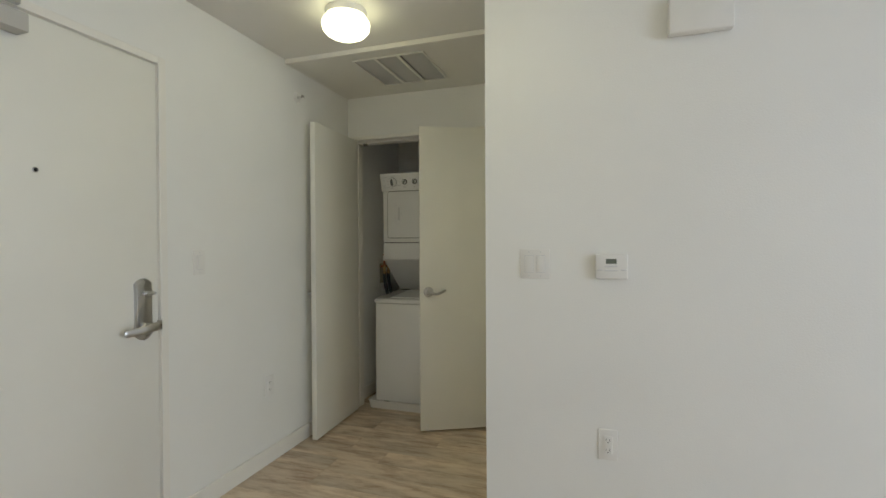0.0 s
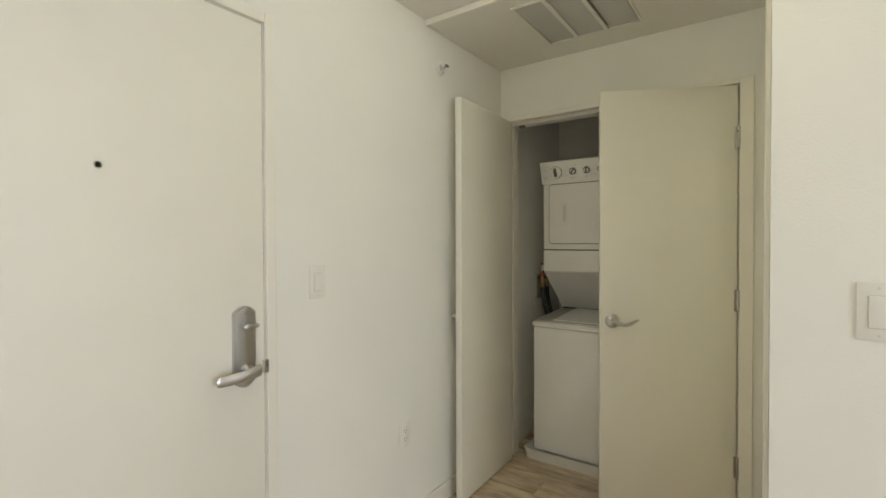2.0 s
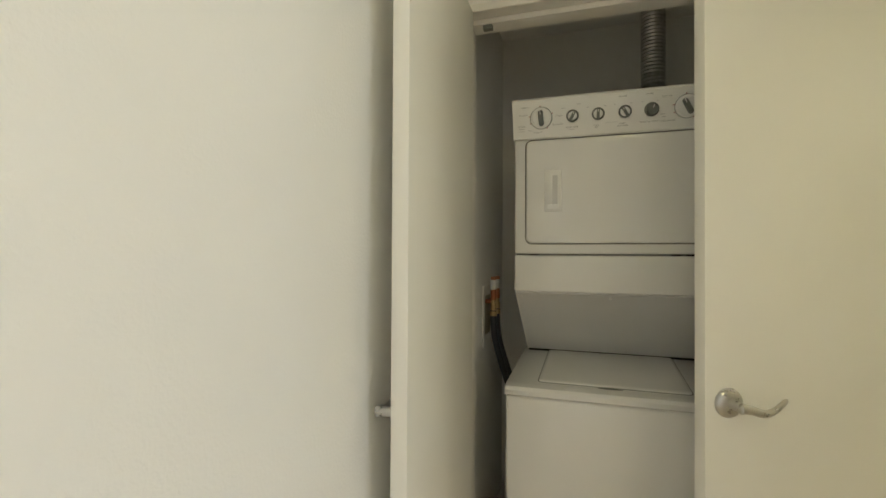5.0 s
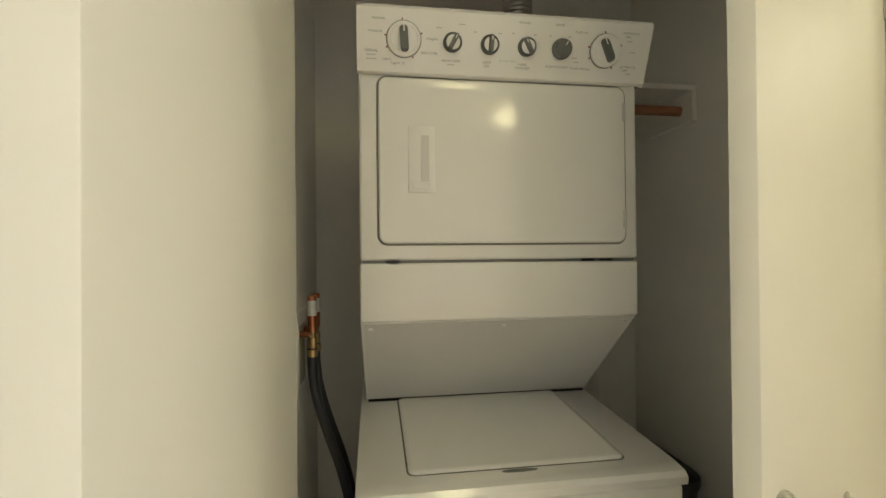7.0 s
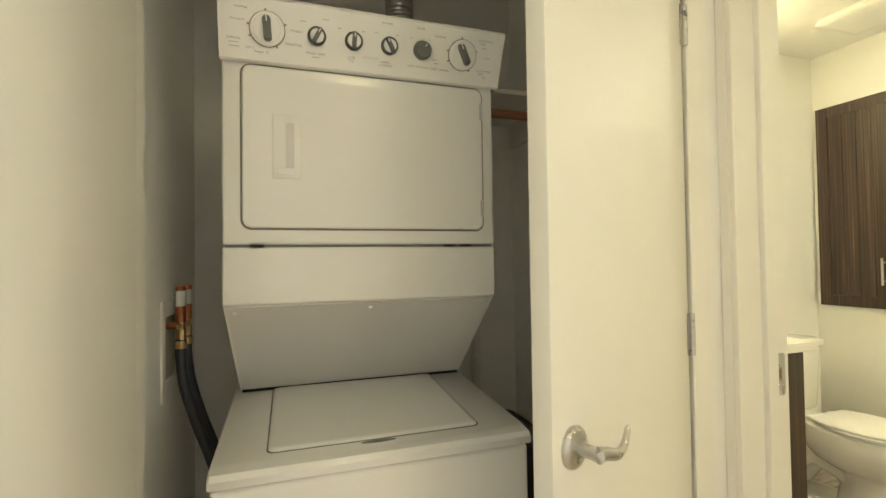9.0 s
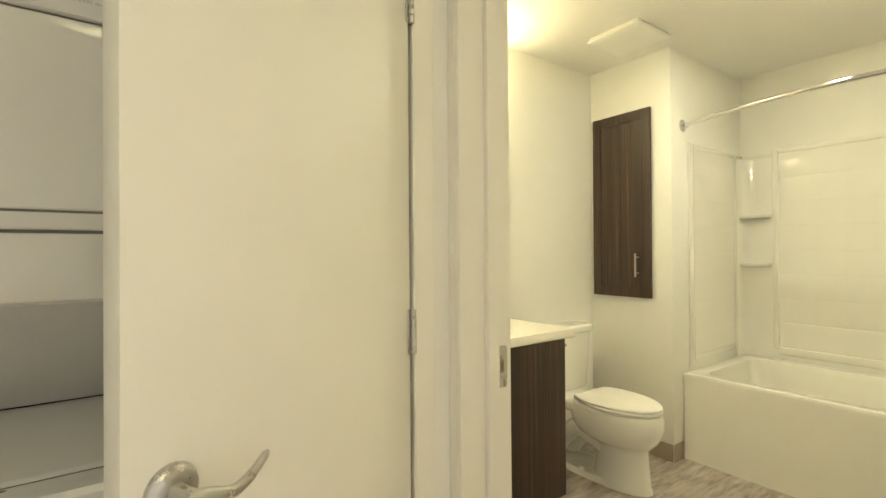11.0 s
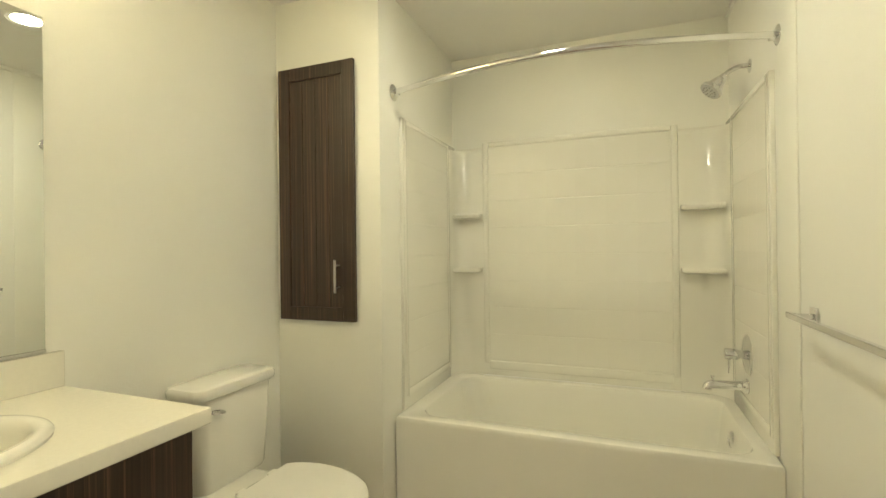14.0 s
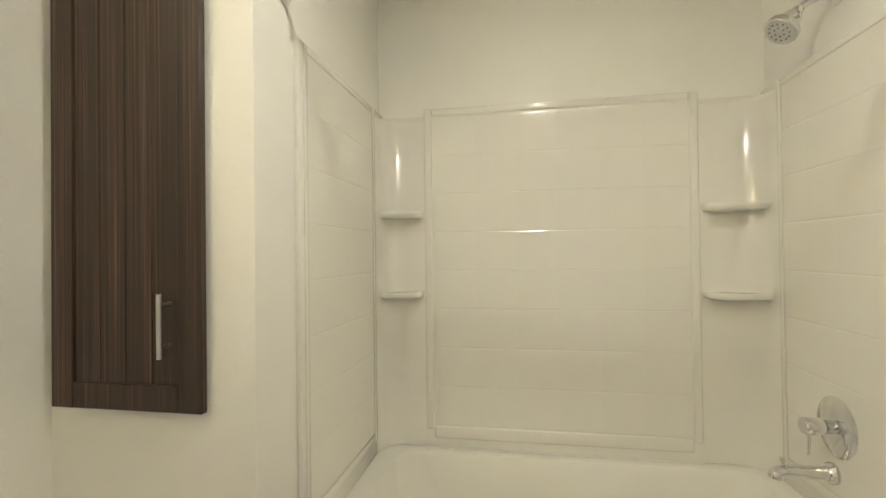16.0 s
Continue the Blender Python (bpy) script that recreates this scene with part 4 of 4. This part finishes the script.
vl = thing("vanity_light", "bar vanity light with lit curved glass shades", "wall light", (2.05, 1.04, 2.12))
part("back_plate", box(1.93, 1.022, 2.09, 2.17, 1.0395, 2.20, 0.004, 2), NICKEL, vl)
part("bar", box(1.640, 0.995, 2.098, 2.446, 1.010, 2.110, 0.003, 2), NICKEL, vl, "satin nickel long bar")
part("bar_mount", box(2.02, 1.009, 2.098, 2.08, 1.025, 2.14), NICKEL, vl)
for cx in (1.742, 2.028, 2.314):
    bow_y = lambda u, d: 0.998 - d * (0.45 + 0.55 * (1 - u * u))
    arc = []
    for h, inset in ((2.122, 0.004), (2.126, 0.0), (2.250, 0.0), (2.254, 0.004)):
        row = [Vector((cx + u * (0.126 - inset), bow_y(u, 0.078 - inset), h)) for u in [-1 + k / 8 for k in range(17)]]
        row += [Vector((cx + u * (0.122 - inset), 1.000 - (0.010 - inset) * (1 - u * u), h)) for u in [1 - k / 8 for k in range(17)]]
        arc.append(row)
    sd = part("shade", skin(arc), VANITY_GLASS, vl, "glowing frosted glass shade")
    for h in (2.118, 2.257):
        line = [(cx - 0.138, 0.996, h)] + [(cx + u * 0.138, bow_y(u, 0.092), h) for u in [-1 + k / 12 for k in range(25)]] + [(cx + 0.138, 0.996, h)]
        part("shade_rim", tube(line, 0.0028, 8), NICKEL, sd, "thin nickel rim")
    for u in (-1, 1):
        part("end_post", box(cx + u * 0.134 - 0.003, 0.992, 2.106, cx + u * 0.134 + 0.003, 0.999, 2.260, 0.001, 1), NICKEL, sd)
    part("shade_clip", box(cx - 0.022, 0.955, 2.108, cx + 0.022, 0.997, 2.120, 0.002, 1), NICKEL, sd, "nickel clip")

# ---- medicine cabinet ----
mc = thing("wall_cabinet", "dark wenge shaker wall cabinet with nickel pull", "cabinet", (3.295, 0.81, 0.935))
part("carcass", box(3.294, 0.618, 0.945, 3.3048, 0.998, 2.068), WENGE, mc)
bm = box(3.276, 0.608, 0.935, 3.294, 0.668, 2.078, 0.0012, 1)
box(3.276, 0.947, 0.935, 3.294, 1.007, 2.078, 0.0012, 1, bm)
box(3.2763, 0.668, 0.935, 3.294, 0.947, 0.995, 0.0012, 1, bm)
box(3.2763, 0.668, 2.018, 3.294, 0.947, 2.078, 0.0012, 1, bm)
dr = part("door_frame", bm, WENGE, mc)
own = bmesh.new()
for i in range(4):
    y = 0.669 + i * 0.0695
    box(3.2815, y, 0.994, 3.292, y + 0.0687, 2.019, 0.0012, 1, own)
part("door_panel", own, WENGE, dr)
bm = tube([(3.247, 0.690, 1.062), (3.247, 0.690, 1.205)], 0.0055, 14)
for z in (1.086, 1.181):
    tube([(3.247, 0.690, z), (3.283, 0.690, z)], 0.004, 10, bm=bm)
part("handle", bm, NICKEL, dr, "satin nickel bar pull")

# ---- toilet ----
tl = thing("toilet", "white porcelain two-piece toilet, lid closed", "toilet", (2.85, 0.65, 0))
TX = 2.862


def egg(f, y0, y1, z, w, n=40):
    """An egg-shaped ring: round at the back (y1), long at the front (y0)."""
    cy, out = y0 + (y1 - y0) * 0.56, []
    for k in range(n):
        a = 2 * math.pi * k / n
        c, s = math.cos(a), math.sin(a)
        ry = (y1 - cy) if s > 0 else (cy - y0)
        e = 0.86 if s > 0 else 1.0
        out.append(Vector((TX + w * math.copysign(abs(c) ** e, c) * f, cy + ry * s * f, z * 0.935)))
    return out


bm = skin([egg(1, 0.378, 0.70, 0.0, 0.108), egg(1, 0.382, 0.69, 0.03, 0.100), egg(1, 0.392, 0.67, 0.14, 0.090), egg(1, 0.396, 0.67, 0.205, 0.090), egg(1, 0.392, 0.69, 0.225, 0.098), egg(1, 0.372, 0.73, 0.245, 0.126), egg(1, 0.346, 0.78, 0.275, 0.158), egg(1, 0.326, 0.81, 0.315, 0.176), egg(1, 0.318, 0.82, 0.36, 0.181), egg(1, 0.323, 0.81, 0.40, 0.178), egg(1, 0.333, 0.80, 0.425, 0.174), egg(0.97, 0.341, 0.79, 0.433, 0.170)])
part("bowl", bm, PORCELAIN, tl)
bm = box(TX - 0.13, 0.74, 0.335, TX + 0.13, 1.02, 0.397, 0.02, 4)
part("tank_shelf", bm, PORCELAIN, tl)
for s in (-1, 1):
    pts = bezier([(TX + s * 0.020, 0.58, 0.10), (TX + s * 0.062, 0.66, 0.21), (TX + s * 0.084, 0.75, 0.245), (TX + s * 0.092, 0.84, 0.17), (TX + s * 0.09, 0.91, 0.07), (TX + s * 0.085, 0.93, 0.03)], 6)
    part("trapway", tube(pts, [0.02 + 0.032 * min(1, i / 8) for i in range(len(pts))], 18), PORCELAIN, tl)
    part("bolt_cap", lathe([(0, 0), (0.016, 0), (0.015, 0.012), (0.008, 0.018), (0, 0.019)], 16, Matrix.Translation((TX + s * 0.10, 0.72, 0.03))), PORCELAIN, tl)
part("foot", skin([egg(1, 0.370, 1.0, 0.0, 0.116), egg(1, 0.374, 0.995, 0.022, 0.113), egg(1, 0.381, 0.98, 0.032, 0.105)]), PORCELAIN, tl)
part("seat", skin([egg(0.98, 0.332, 0.755, 0.434, 0.168), egg(1, 0.328, 0.758, 0.438, 0.172), egg(1, 0.328, 0.758, 0.447, 0.172), egg(0.98, 0.332, 0.755, 0.452, 0.168)]), PLASTIC, tl)
square = lambda ring, y1: [Vector((p.x, min(p.y, y1), p.z)) for p in ring]
part("seat_lid", skin([square(egg(0.98, 0.332, 0.80, 0.4525, 0.167), 0.735), square(egg(1, 0.329, 0.80, 0.456, 0.170), 0.738), square(egg(1, 0.329, 0.80, 0.462, 0.170), 0.738), square(egg(0.985, 0.331, 0.80, 0.4665, 0.169), 0.737), square(egg(0.93, 0.345, 0.80, 0.4690, 0.168), 0.732)]), PLASTIC, tl)
for s in (-1, 1):
    part("seat_hinge", box(TX + s * 0.075 - 0.02, 0.735, 0.402, TX + s * 0.075 + 0.02, 0.775, 0.424, 0.006, 3), PLASTIC, tl)
tank = [[Vector((p.x, p.y, z)) for p in rounded(TX + 0.03, (f + 1.030) / 2, w - 0.025, (1.030 - f) / 2, 0.04, z, 8)] for z, w, f in ((0.397, 0.178, 0.895), (0.412, 0.186, 0.888), (0.60, 0.198, 0.880), (0.728, 0.205, 0.876), (0.735, 0.203, 0.878))]
bow = lambda ring: [Vector((p.x, p.y - (0.016 * max(0, 1 - ((p.x - TX - 0.03) / 0.18) ** 2) if p.y < 0.93 else 0), p.z)) for p in ring]
part("tank", skin([bow(t) for t in tank]), PORCELAIN, tl)
ldr = [rounded(TX + 0.03, 0.946, 0.193 - g, 0.088 - g, 0.035, z, 8) for z, g in ((0.733, 0.010), (0.737, 0.002), (0.745, 0.0), (0.762, 0.0), (0.772, 0.005), (0.777, 0.02))]
part("tank_lid", skin([bow(t) for t in ldr]), PORCELAIN, tl)
bm = lathe([(0, 0), (0.014, 0), (0.014, 0.006), (0.008, 0.010), (0.007, 0.022), (0, 0.022)], 18, Matrix.Translation((2.755, 0.8775, 0.690)) @ Matrix.Rotation(radians(90), 4, "X"))
tube(bezier([(2.752, 0.855, 0.690), (2.775, 0.853, 0.688), (2.81, 0.855, 0.676)], 5), [0.004, 0.008, 0.0085, 0.0085, 0.008, 0.008, 0.008, 0.0075, 0.007, 0.006, 0.003], 12, (0.7, 1), bm)
part("flush_lever", bm, CHROME, tl, "chrome flush lever")
ss = thing("supply_stop", "chrome toilet supply valve with white hose", "valve", (2.68, 1.03, 0.15))
part("stop", tube([(2.68, 1.04, 0.15), (2.68, 0.985, 0.15)], 0.010, 14), CHROME, ss)
part("hose", tube(bezier([(2.68, 0.99, 0.15), (2.66, 0.975, 0.25), (2.70, 0.965, 0.38), (2.71, 0.96, 0.43)], 6), 0.006, 10), PLASTIC, ss)

# ---- tub ----
tb = thing("bathtub", "white acrylic alcove bathtub", "bathtub", (3.81, -0.235, 0))
X0, X1, Y0, Y1, ZT = 3.405, 4.218, -0.968, 0.488, 0.503
cx, cy, hx, hy = (X0 + X1) / 2, (Y0 + Y1) / 2, (X1 - X0) / 2, (Y1 - Y0) / 2
ix, iy, jx, jy = 3.815, -0.252, 0.338, 0.655
rings = [rounded(cx, cy, hx - 0.003, hy - 0.001, 0.004, 0.0), rounded(cx, cy, hx - 0.0005, hy, 0.006, ZT - 0.022), rounded(cx, cy, hx, hy, 0.006, ZT - 0.010), rounded(cx, cy, hx - 0.003, hy - 0.003, 0.008, ZT - 0.003), rounded(cx, cy, hx - 0.009, hy - 0.009, 0.010, ZT), rounded(cx, cy, hx - 0.014, hy - 0.014, 0.012, ZT + 0.0002),
         rounded(ix, iy, jx + 0.012, jy + 0.012, 0.10, ZT), rounded(ix, iy, jx + 0.002, jy + 0.002, 0.095, ZT - 0.005), rounded(ix, iy, jx - 0.006, jy - 0.006, 0.09, ZT - 0.022),
         rounded(ix, iy - 0.005, jx - 0.028, jy - 0.035, 0.12, 0.36), rounded(ix, iy - 0.01, jx - 0.055, jy - 0.075, 0.13, 0.20), rounded(ix, iy - 0.01, jx - 0.075, jy - 0.10, 0.13, 0.135), rounded(ix, iy - 0.01, jx - 0.11, jy - 0.14, 0.10, 0.115)]
part("shell", skin(rings), ACRYLIC, tb)
part("apron_trim", box(X0 + 0.006, Y0 + 0.03, 0.0, X0 + 0.016, Y1 - 0.03, 0.012, 0.002, 1), ACRYLIC, tb)
bm = lathe([(0, 0), (0.034, 0), (0.035, 0.004), (0.030, 0.010), (0.012, 0.014), (0, 0.014)], 28, Matrix.Translation((3.80, -0.8895, 0.432)) @ Matrix.Rotation(radians(-86), 4, "X"))
box(3.792, -0.8785, 0.404, 3.808, -0.8705, 0.434, 0.003, 1, bm)
part("overflow_plate", bm, CHROME, tb, "chrome overflow plate")
part("caulk_line", box(X0 + 0.004, Y0 + 0.002, 0.0, X0 + 0.013, Y1 - 0.002, 0.006, 0.002, 1), PLASTIC, tb, "white caulk bead")
part("caulk_line", box(4.19, -0.74, 0.5015, 4.206, 0.30, 0.5045), GREYPANEL, tb)

# ---- tub surround ----
sr = thing("tub_surround", "glossy white moulded tub surround with tile pattern", "tub surround", (3.9, -0.235, 0.503))
bx = 4.216
part("back_sheet", box(bx, -0.965, 0.503, 4.2245, 0.486, 1.852), ACRYLIC, sr)
part("side_sheet", box(3.490, 0.478, 0.503, 4.216, 0.4945, 1.862, 0.003, 2), ACRYLIC, sr)
part("side_sheet", box(3.490, -0.9745, 0.503, 4.216, -0.957, 1.862, 0.003, 2), ACRYLIC, sr)
# Frame round the middle panel.
bm = bmesh.new()
for a in ((4.198, 0.266, 0.575, 4.217, 0.298, 1.876), (4.198, -0.741, 0.575, 4.217, -0.709, 1.876), (4.198, -0.709, 1.846, 4.217, 0.266, 1.876), (4.197, -0.709, 0.540, 4.217, 0.266, 0.590)):
    box(*a, 0.007, 3, bm)
part("panel_frame", bm, ACRYLIC, sr)
part("panel_field", box(4.204, -0.7405, 0.505, 4.217, 0.2975, 1.85), ACRYLIC, sr)
# Frames of the side panels.
for yo, s in ((0.478, -1), (-0.957, 1)):
    bm = bmesh.new()
    ya, yb = sorted((yo, yo + s * 0.0035))
    for x0, x1, z0, z1 in ((3.508, 3.530, 0.56, 1.858), (3.530, 4.080, 1.836, 1.858), (4.080, 4.102, 0.56, 1.858), (3.530, 4.080, 0.555, 0.590)):
        box(x0, ya, z0, x1, yb, z1, 0.0016, 2, bm)
    part("side_frame", bm, ACRYLIC, sr)
# Rounded corner columns with two shelves each.
for yc, s in ((0.478, -1), (-0.957, 1)):
    y_in = 0.2982 if s < 0 else -0.7412
    col = []
    for z, g in ((0.505, 0.0), (1.815, 0.0), (1.832, 0.006), (1.838, 0.012)):
        row = [Vector((4.218, yc, z)), Vector((4.218, y_in, z)), Vector((4.206 + g * 0.5, y_in, z))]
        for k in range(10):
            a = k / 9 * math.pi / 2
            row.append(Vector((4.206 - 0.100 * (1 - math.cos(a)) + g, y_in + (yc - y_in) * (0.42 + 0.58 * math.sin(a)), z)))
        col.append(row)
    part("corner_column", skin(col), ACRYLIC, sr)
    reach = 0.096
    ys = yc + s * 0.020
    for zs in (1.135, 1.455):
        rows = []
        for dz, f in ((-0.026, 0.84), (-0.022, 0.95), (-0.016, 0.99), (-0.010, 1.0), (-0.003, 1.0), (0.0, 0.98), (-0.004, 0.93)):
            yy = ys + (y_in - s * 0.006 - ys) * (0.5 + 0.5 * f)
            row = [Vector((4.2175, ys, zs + dz)), Vector((4.2175, yy, zs + dz))]
            for k in range(13):
                a = k / 12 * math.pi / 2
                row.append(Vector((4.209 - reach * f * (math.sin(a) ** 0.42), ys + (yy - ys) * (math.cos(a) ** 0.42), zs + dz)))
            rows.append(row)
        part("soap_shelf", skin(rows), ACRYLIC, sr)

# ---- shower fittings ----
rod = thing("shower_rod", "curved chrome shower curtain rod", "shower rod", (3.43, -0.235, 1.96))
pts = [(3.430 - 0.145 * math.sin(math.pi * k / 40), 0.485 - k / 40 * 1.447, 1.960) for k in range(41)]
part("rod", tube(pts, 0.0125, 18), CHROME, rod)
for y, s in ((0.4945, 1), (-0.9745, -1)):
    part("flange", lathe([(0, 0), (0.036, 0), (0.037, 0.004), (0.030, 0.010), (0.017, 0.014), (0.016, 0.030), (0, 0.030)], 28, Matrix.Translation((3.434, y, 1.960)) @ Matrix.Rotation(radians(90 * s), 4, "X")), CHROME, rod)
sw = thing("showerhead", "chrome shower head on a bent arm", "shower head", (3.80, -0.975, 1.99))
RY = lambda x, y, z, s=-1: Matrix.Translation((x, y, z)) @ Matrix.Rotation(radians(90 * s), 4, "X")
part("flange", lathe([(0, 0), (0.028, 0), (0.028, 0.003), (0.016, 0.008), (0, 0.009)], 26, RY(3.815, -0.9745, 1.995)), CHROME, sw)
part("arm", tube(bezier([(3.815, -0.972, 1.995), (3.818, -0.935, 1.998), (3.824, -0.90, 1.985), (3.828, -0.88, 1.968)], 6), 0.0105, 16), CHROME, sw)
hd = Vector((-0.16, 0.58, -0.66)).normalized()
M = Matrix.Translation((3.828, -0.882, 1.970)) @ hd.to_track_quat("Z", "Y").to_matrix().to_4x4() @ Matrix.Scale(1.14, 4)
h = part("head", lathe([(0, -0.008), (0.010, -0.006), (0.013, 0.0), (0.0135, 0.008), (0.0115, 0.013), (0.013, 0.016), (0.019, 0.020), (0.024, 0.035), (0.033, 0.058), (0.036, 0.062), (0.040, 0.064), (0.041, 0.072), (0.039, 0.076), (0, 0.076)], 32, M), CHROME, sw)
part("spray_face", lathe([(0, 0.0762), (0.036, 0.0762), (0.034, 0.0785), (0, 0.0795)], 30, M), STEEL, h)
for rr, nn in ((0.012, 6), (0.024, 12)):
    for k in range(nn):
        a = 2 * math.pi * k / nn
        part("nozzle", lathe([(0, 0), (0.0022, 0), (0.0016, 0.003), (0, 0.003)], 8, M @ Matrix.Translation((rr * math.cos(a), rr * math.sin(a), 0.0785))), DARKGREY, h)
vv = thing("shower_valve", "chrome round shower valve with a lever", "valve", (3.825, -0.957, 0.787))
part("plate", lathe([(0, 0), (0.084, 0), (0.085, 0.003), (0.078, 0.009), (0.045, 0.012), (0.034, 0.016), (0, 0.016)], 44, RY(3.825, -0.957, 0.787)), CHROME, vv)
part("handle", lathe([(0, 0.014), (0.019, 0.014), (0.019, 0.038), (0.0235, 0.040), (0.024, 0.084), (0.022, 0.088), (0, 0.089)], 30, RY(3.825, -0.957, 0.787)), CHROME, vv)
part("lever", tube([(3.825, -0.885, 0.769), (3.825, -0.884, 0.705)], [0.0055, 0.0045], 12), CHROME, vv)
tsp = thing("tub_spout", "chrome tub spout with diverter knob", "spout", (3.842, -0.957, 0.647))
bm = tube(bezier([(3.842, -0.957, 0.650), (3.842, -0.90, 0.650), (3.842, -0.83, 0.648), (3.842, -0.808, 0.640), (3.842, -0.802, 0.625)], 6), [0.020] * 4 + [0.0185] * 20 + [0.012], 20)
part("spout", bm, CHROME, tsp)
part("flange", lathe([(0, 0), (0.031, 0), (0.031, 0.012), (0.024, 0.022), (0, 0.022)], 26, RY(3.842, -0.957, 0.650)), CHROME, tsp)
part("diverter", lathe([(0, 0), (0.004, 0), (0.004, 0.014), (0.008, 0.016), (0.008, 0.024), (0, 0.025)], 14, Matrix.Translation((3.842, -0.825, 0.662))), CHROME, tsp)

# ---- towel bar ----
tw = thing("towel_bar", "square chrome towel bar on the wall", "towel bar", (2.86, -0.975, 1.045))
part("bar", box(2.560, -0.924, 1.033, 3.180, -0.910, 1.049, 0.001, 1), CHROME, tw)
for x in (2.590, 3.145):
    bm = box(x - 0.009, -0.965, 1.034, x + 0.009, -0.920, 1.049, 0.001, 1)
    box(x - 0.020, -0.9745, 1.018, x + 0.020, -0.962, 1.068, 0.005, 3, bm)
    part("post", bm, CHROME, tw)

# ---- recessed light ----
rl = thing("recessed_light", "round recessed ceiling downlight, lit, white ring", "ceiling light", (2.935, -0.172, 2.40))
DL = Matrix.Translation((2.935, -0.172, 2.3998))
part("ring", lathe([(0.076, 0.0), (0.090, 0.0), (0.091, -0.003), (0.087, -0.007), (0.080, -0.009), (0.076, -0.006)], 40, DL), PLASTIC, rl)
# Not a lamp itself: this rim glows to look lit by the lens.
part("reflector", lathe([(0.060, -0.001), (0.076, -0.001), (0.076, -0.005), (0.060, -0.003)], 40, DL), DOWN_RIM, rl, "reflector rim given a glow of its own")
part("lens", lathe([(0, -0.001), (0.060, -0.001), (0.060, -0.006), (0, -0.0075)], 40, DL), DOWN_GLASS, rl, "glowing round lens")

# ---- fan ----
fn_ = thing("exhaust_fan", "white plastic ceiling exhaust fan cover", "exhaust fan", (2.985, 0.56, 2.40))
rg = [rounded(2.985, 0.555, 0.155 - g, 0.160 - g, 0.012, z, 6) for z, g in ((2.3995, 0.012), (2.385, 0.004), (2.376, 0.0), (2.372, 0.004), (2.366, 0.03), (2.362, 0.07))]
part("cover", skin(rg), PLASTIC, fn_)
for y in (0.402, 0.708):
    part("air_slot", box(2.86, y - 0.004, 2.378, 3.11, y + 0.004, 2.386), DARKGREY, fn_)

# ---- moulded tiles of the surround ----
def tile_mesh(name, w, h, dep, turn):
    """A low pillow: a flat field and four wide soft edges that run down into the joints."""
    rings = [[Vector((x * (w / 2 - gx), y, z * (h / 2 - gz))) for x, z in ((-1, -1), (1, -1), (1, 1), (-1, 1))]
             for y, gx, gz in ((0.0, 0.0, 0.0), (-dep * 0.55, 0.0, 0.0007), (-dep * 0.9, 0.0, 0.0030), (-dep, 0.0005, 0.0060))]
    own = skin(rings)
    own.transform(Matrix.Rotation(radians(turn), 4, "Z"))
    me = bpy.data.meshes.new(name)
    own.to_mesh(me)
    own.free()
    me.materials.append(ACRYLIC)
    me.shade_smooth()
    me.set_sharp_from_angle(angle=radians(6))
    return me


TH, ROWS = 0.1557, 8
back_tile = tile_mesh("tile", 0.1586, TH, 0.0022, -90)
left_tile = tile_mesh("tile", 0.1350, TH, 0.0013, 0)
right_tile = tile_mesh("tile", 0.1350, TH, 0.0013, 180)
for r in range(ROWS):
    z = 0.594 + TH * (r + 0.5)
    for c in range(6):
        o = new("tile", back_tile)
        o.parent, o.location = sr, Vector((4.2045, -0.703 + 0.1586 * (c + 0.5), z)) - ORIGIN[sr.name]
    for c in range(4):
        for me, y in ((left_tile, 0.4785), (right_tile, -0.9575)):
            o = new("tile", me)
            o.parent, o.location = sr, Vector((3.533 + 0.1350 * (c + 0.5), y, z)) - ORIGIN[sr.name]

# ---- floor planks ----
def planks(name, mat, x0, y0, x1, y1, seed, parent):
    rnd = random.Random(seed)
    wide, cache = 0.150, {}
    y = y0
    while y < y1 - 0.01:
        yb = min(y + wide, y1)
        x = x0
        first = True
        while x < x1 - 0.01:
            ln = rnd.choice((0.35, 0.6, 0.85, 1.0)) if first else 1.22
            first = False
            xb = min(x + ln, x1)
            if x1 - xb < 0.12:
                xb = x1
            key = (round(xb - x, 3), round(yb - y, 3))
            if key not in cache:
                own = box(0.0004, 0.0004, -0.006, key[0] - 0.0004, key[1] - 0.0004, 0.0)
                edges = [e for e in own.edges if all(v.co.z > -0.001 for v in e.verts)]
                bmesh.ops.bevel(own, geom=edges, offset=0.0008, segments=1, affect="EDGES")
                me = bpy.data.meshes.new("plank")
                own.to_mesh(me)
                own.free()
                me.materials.append(mat)
                cache[key] = me
            o = new("plank", cache[key])
            o.parent, o.location = parent, (x, y, 0)
            x = xb
        y = yb


floor_ob = bpy.data.objects["floor"]
planks("hall", OAK, 0.0, -3.6, 1.352, 0.95, 3, floor_ob)
planks("living", OAK, 1.352, -3.6, 6.0, -1.25, 5, floor_ob)
planks("bath", GREYOAK, 1.352, -0.975, 4.225, 1.04, 4, floor_ob)
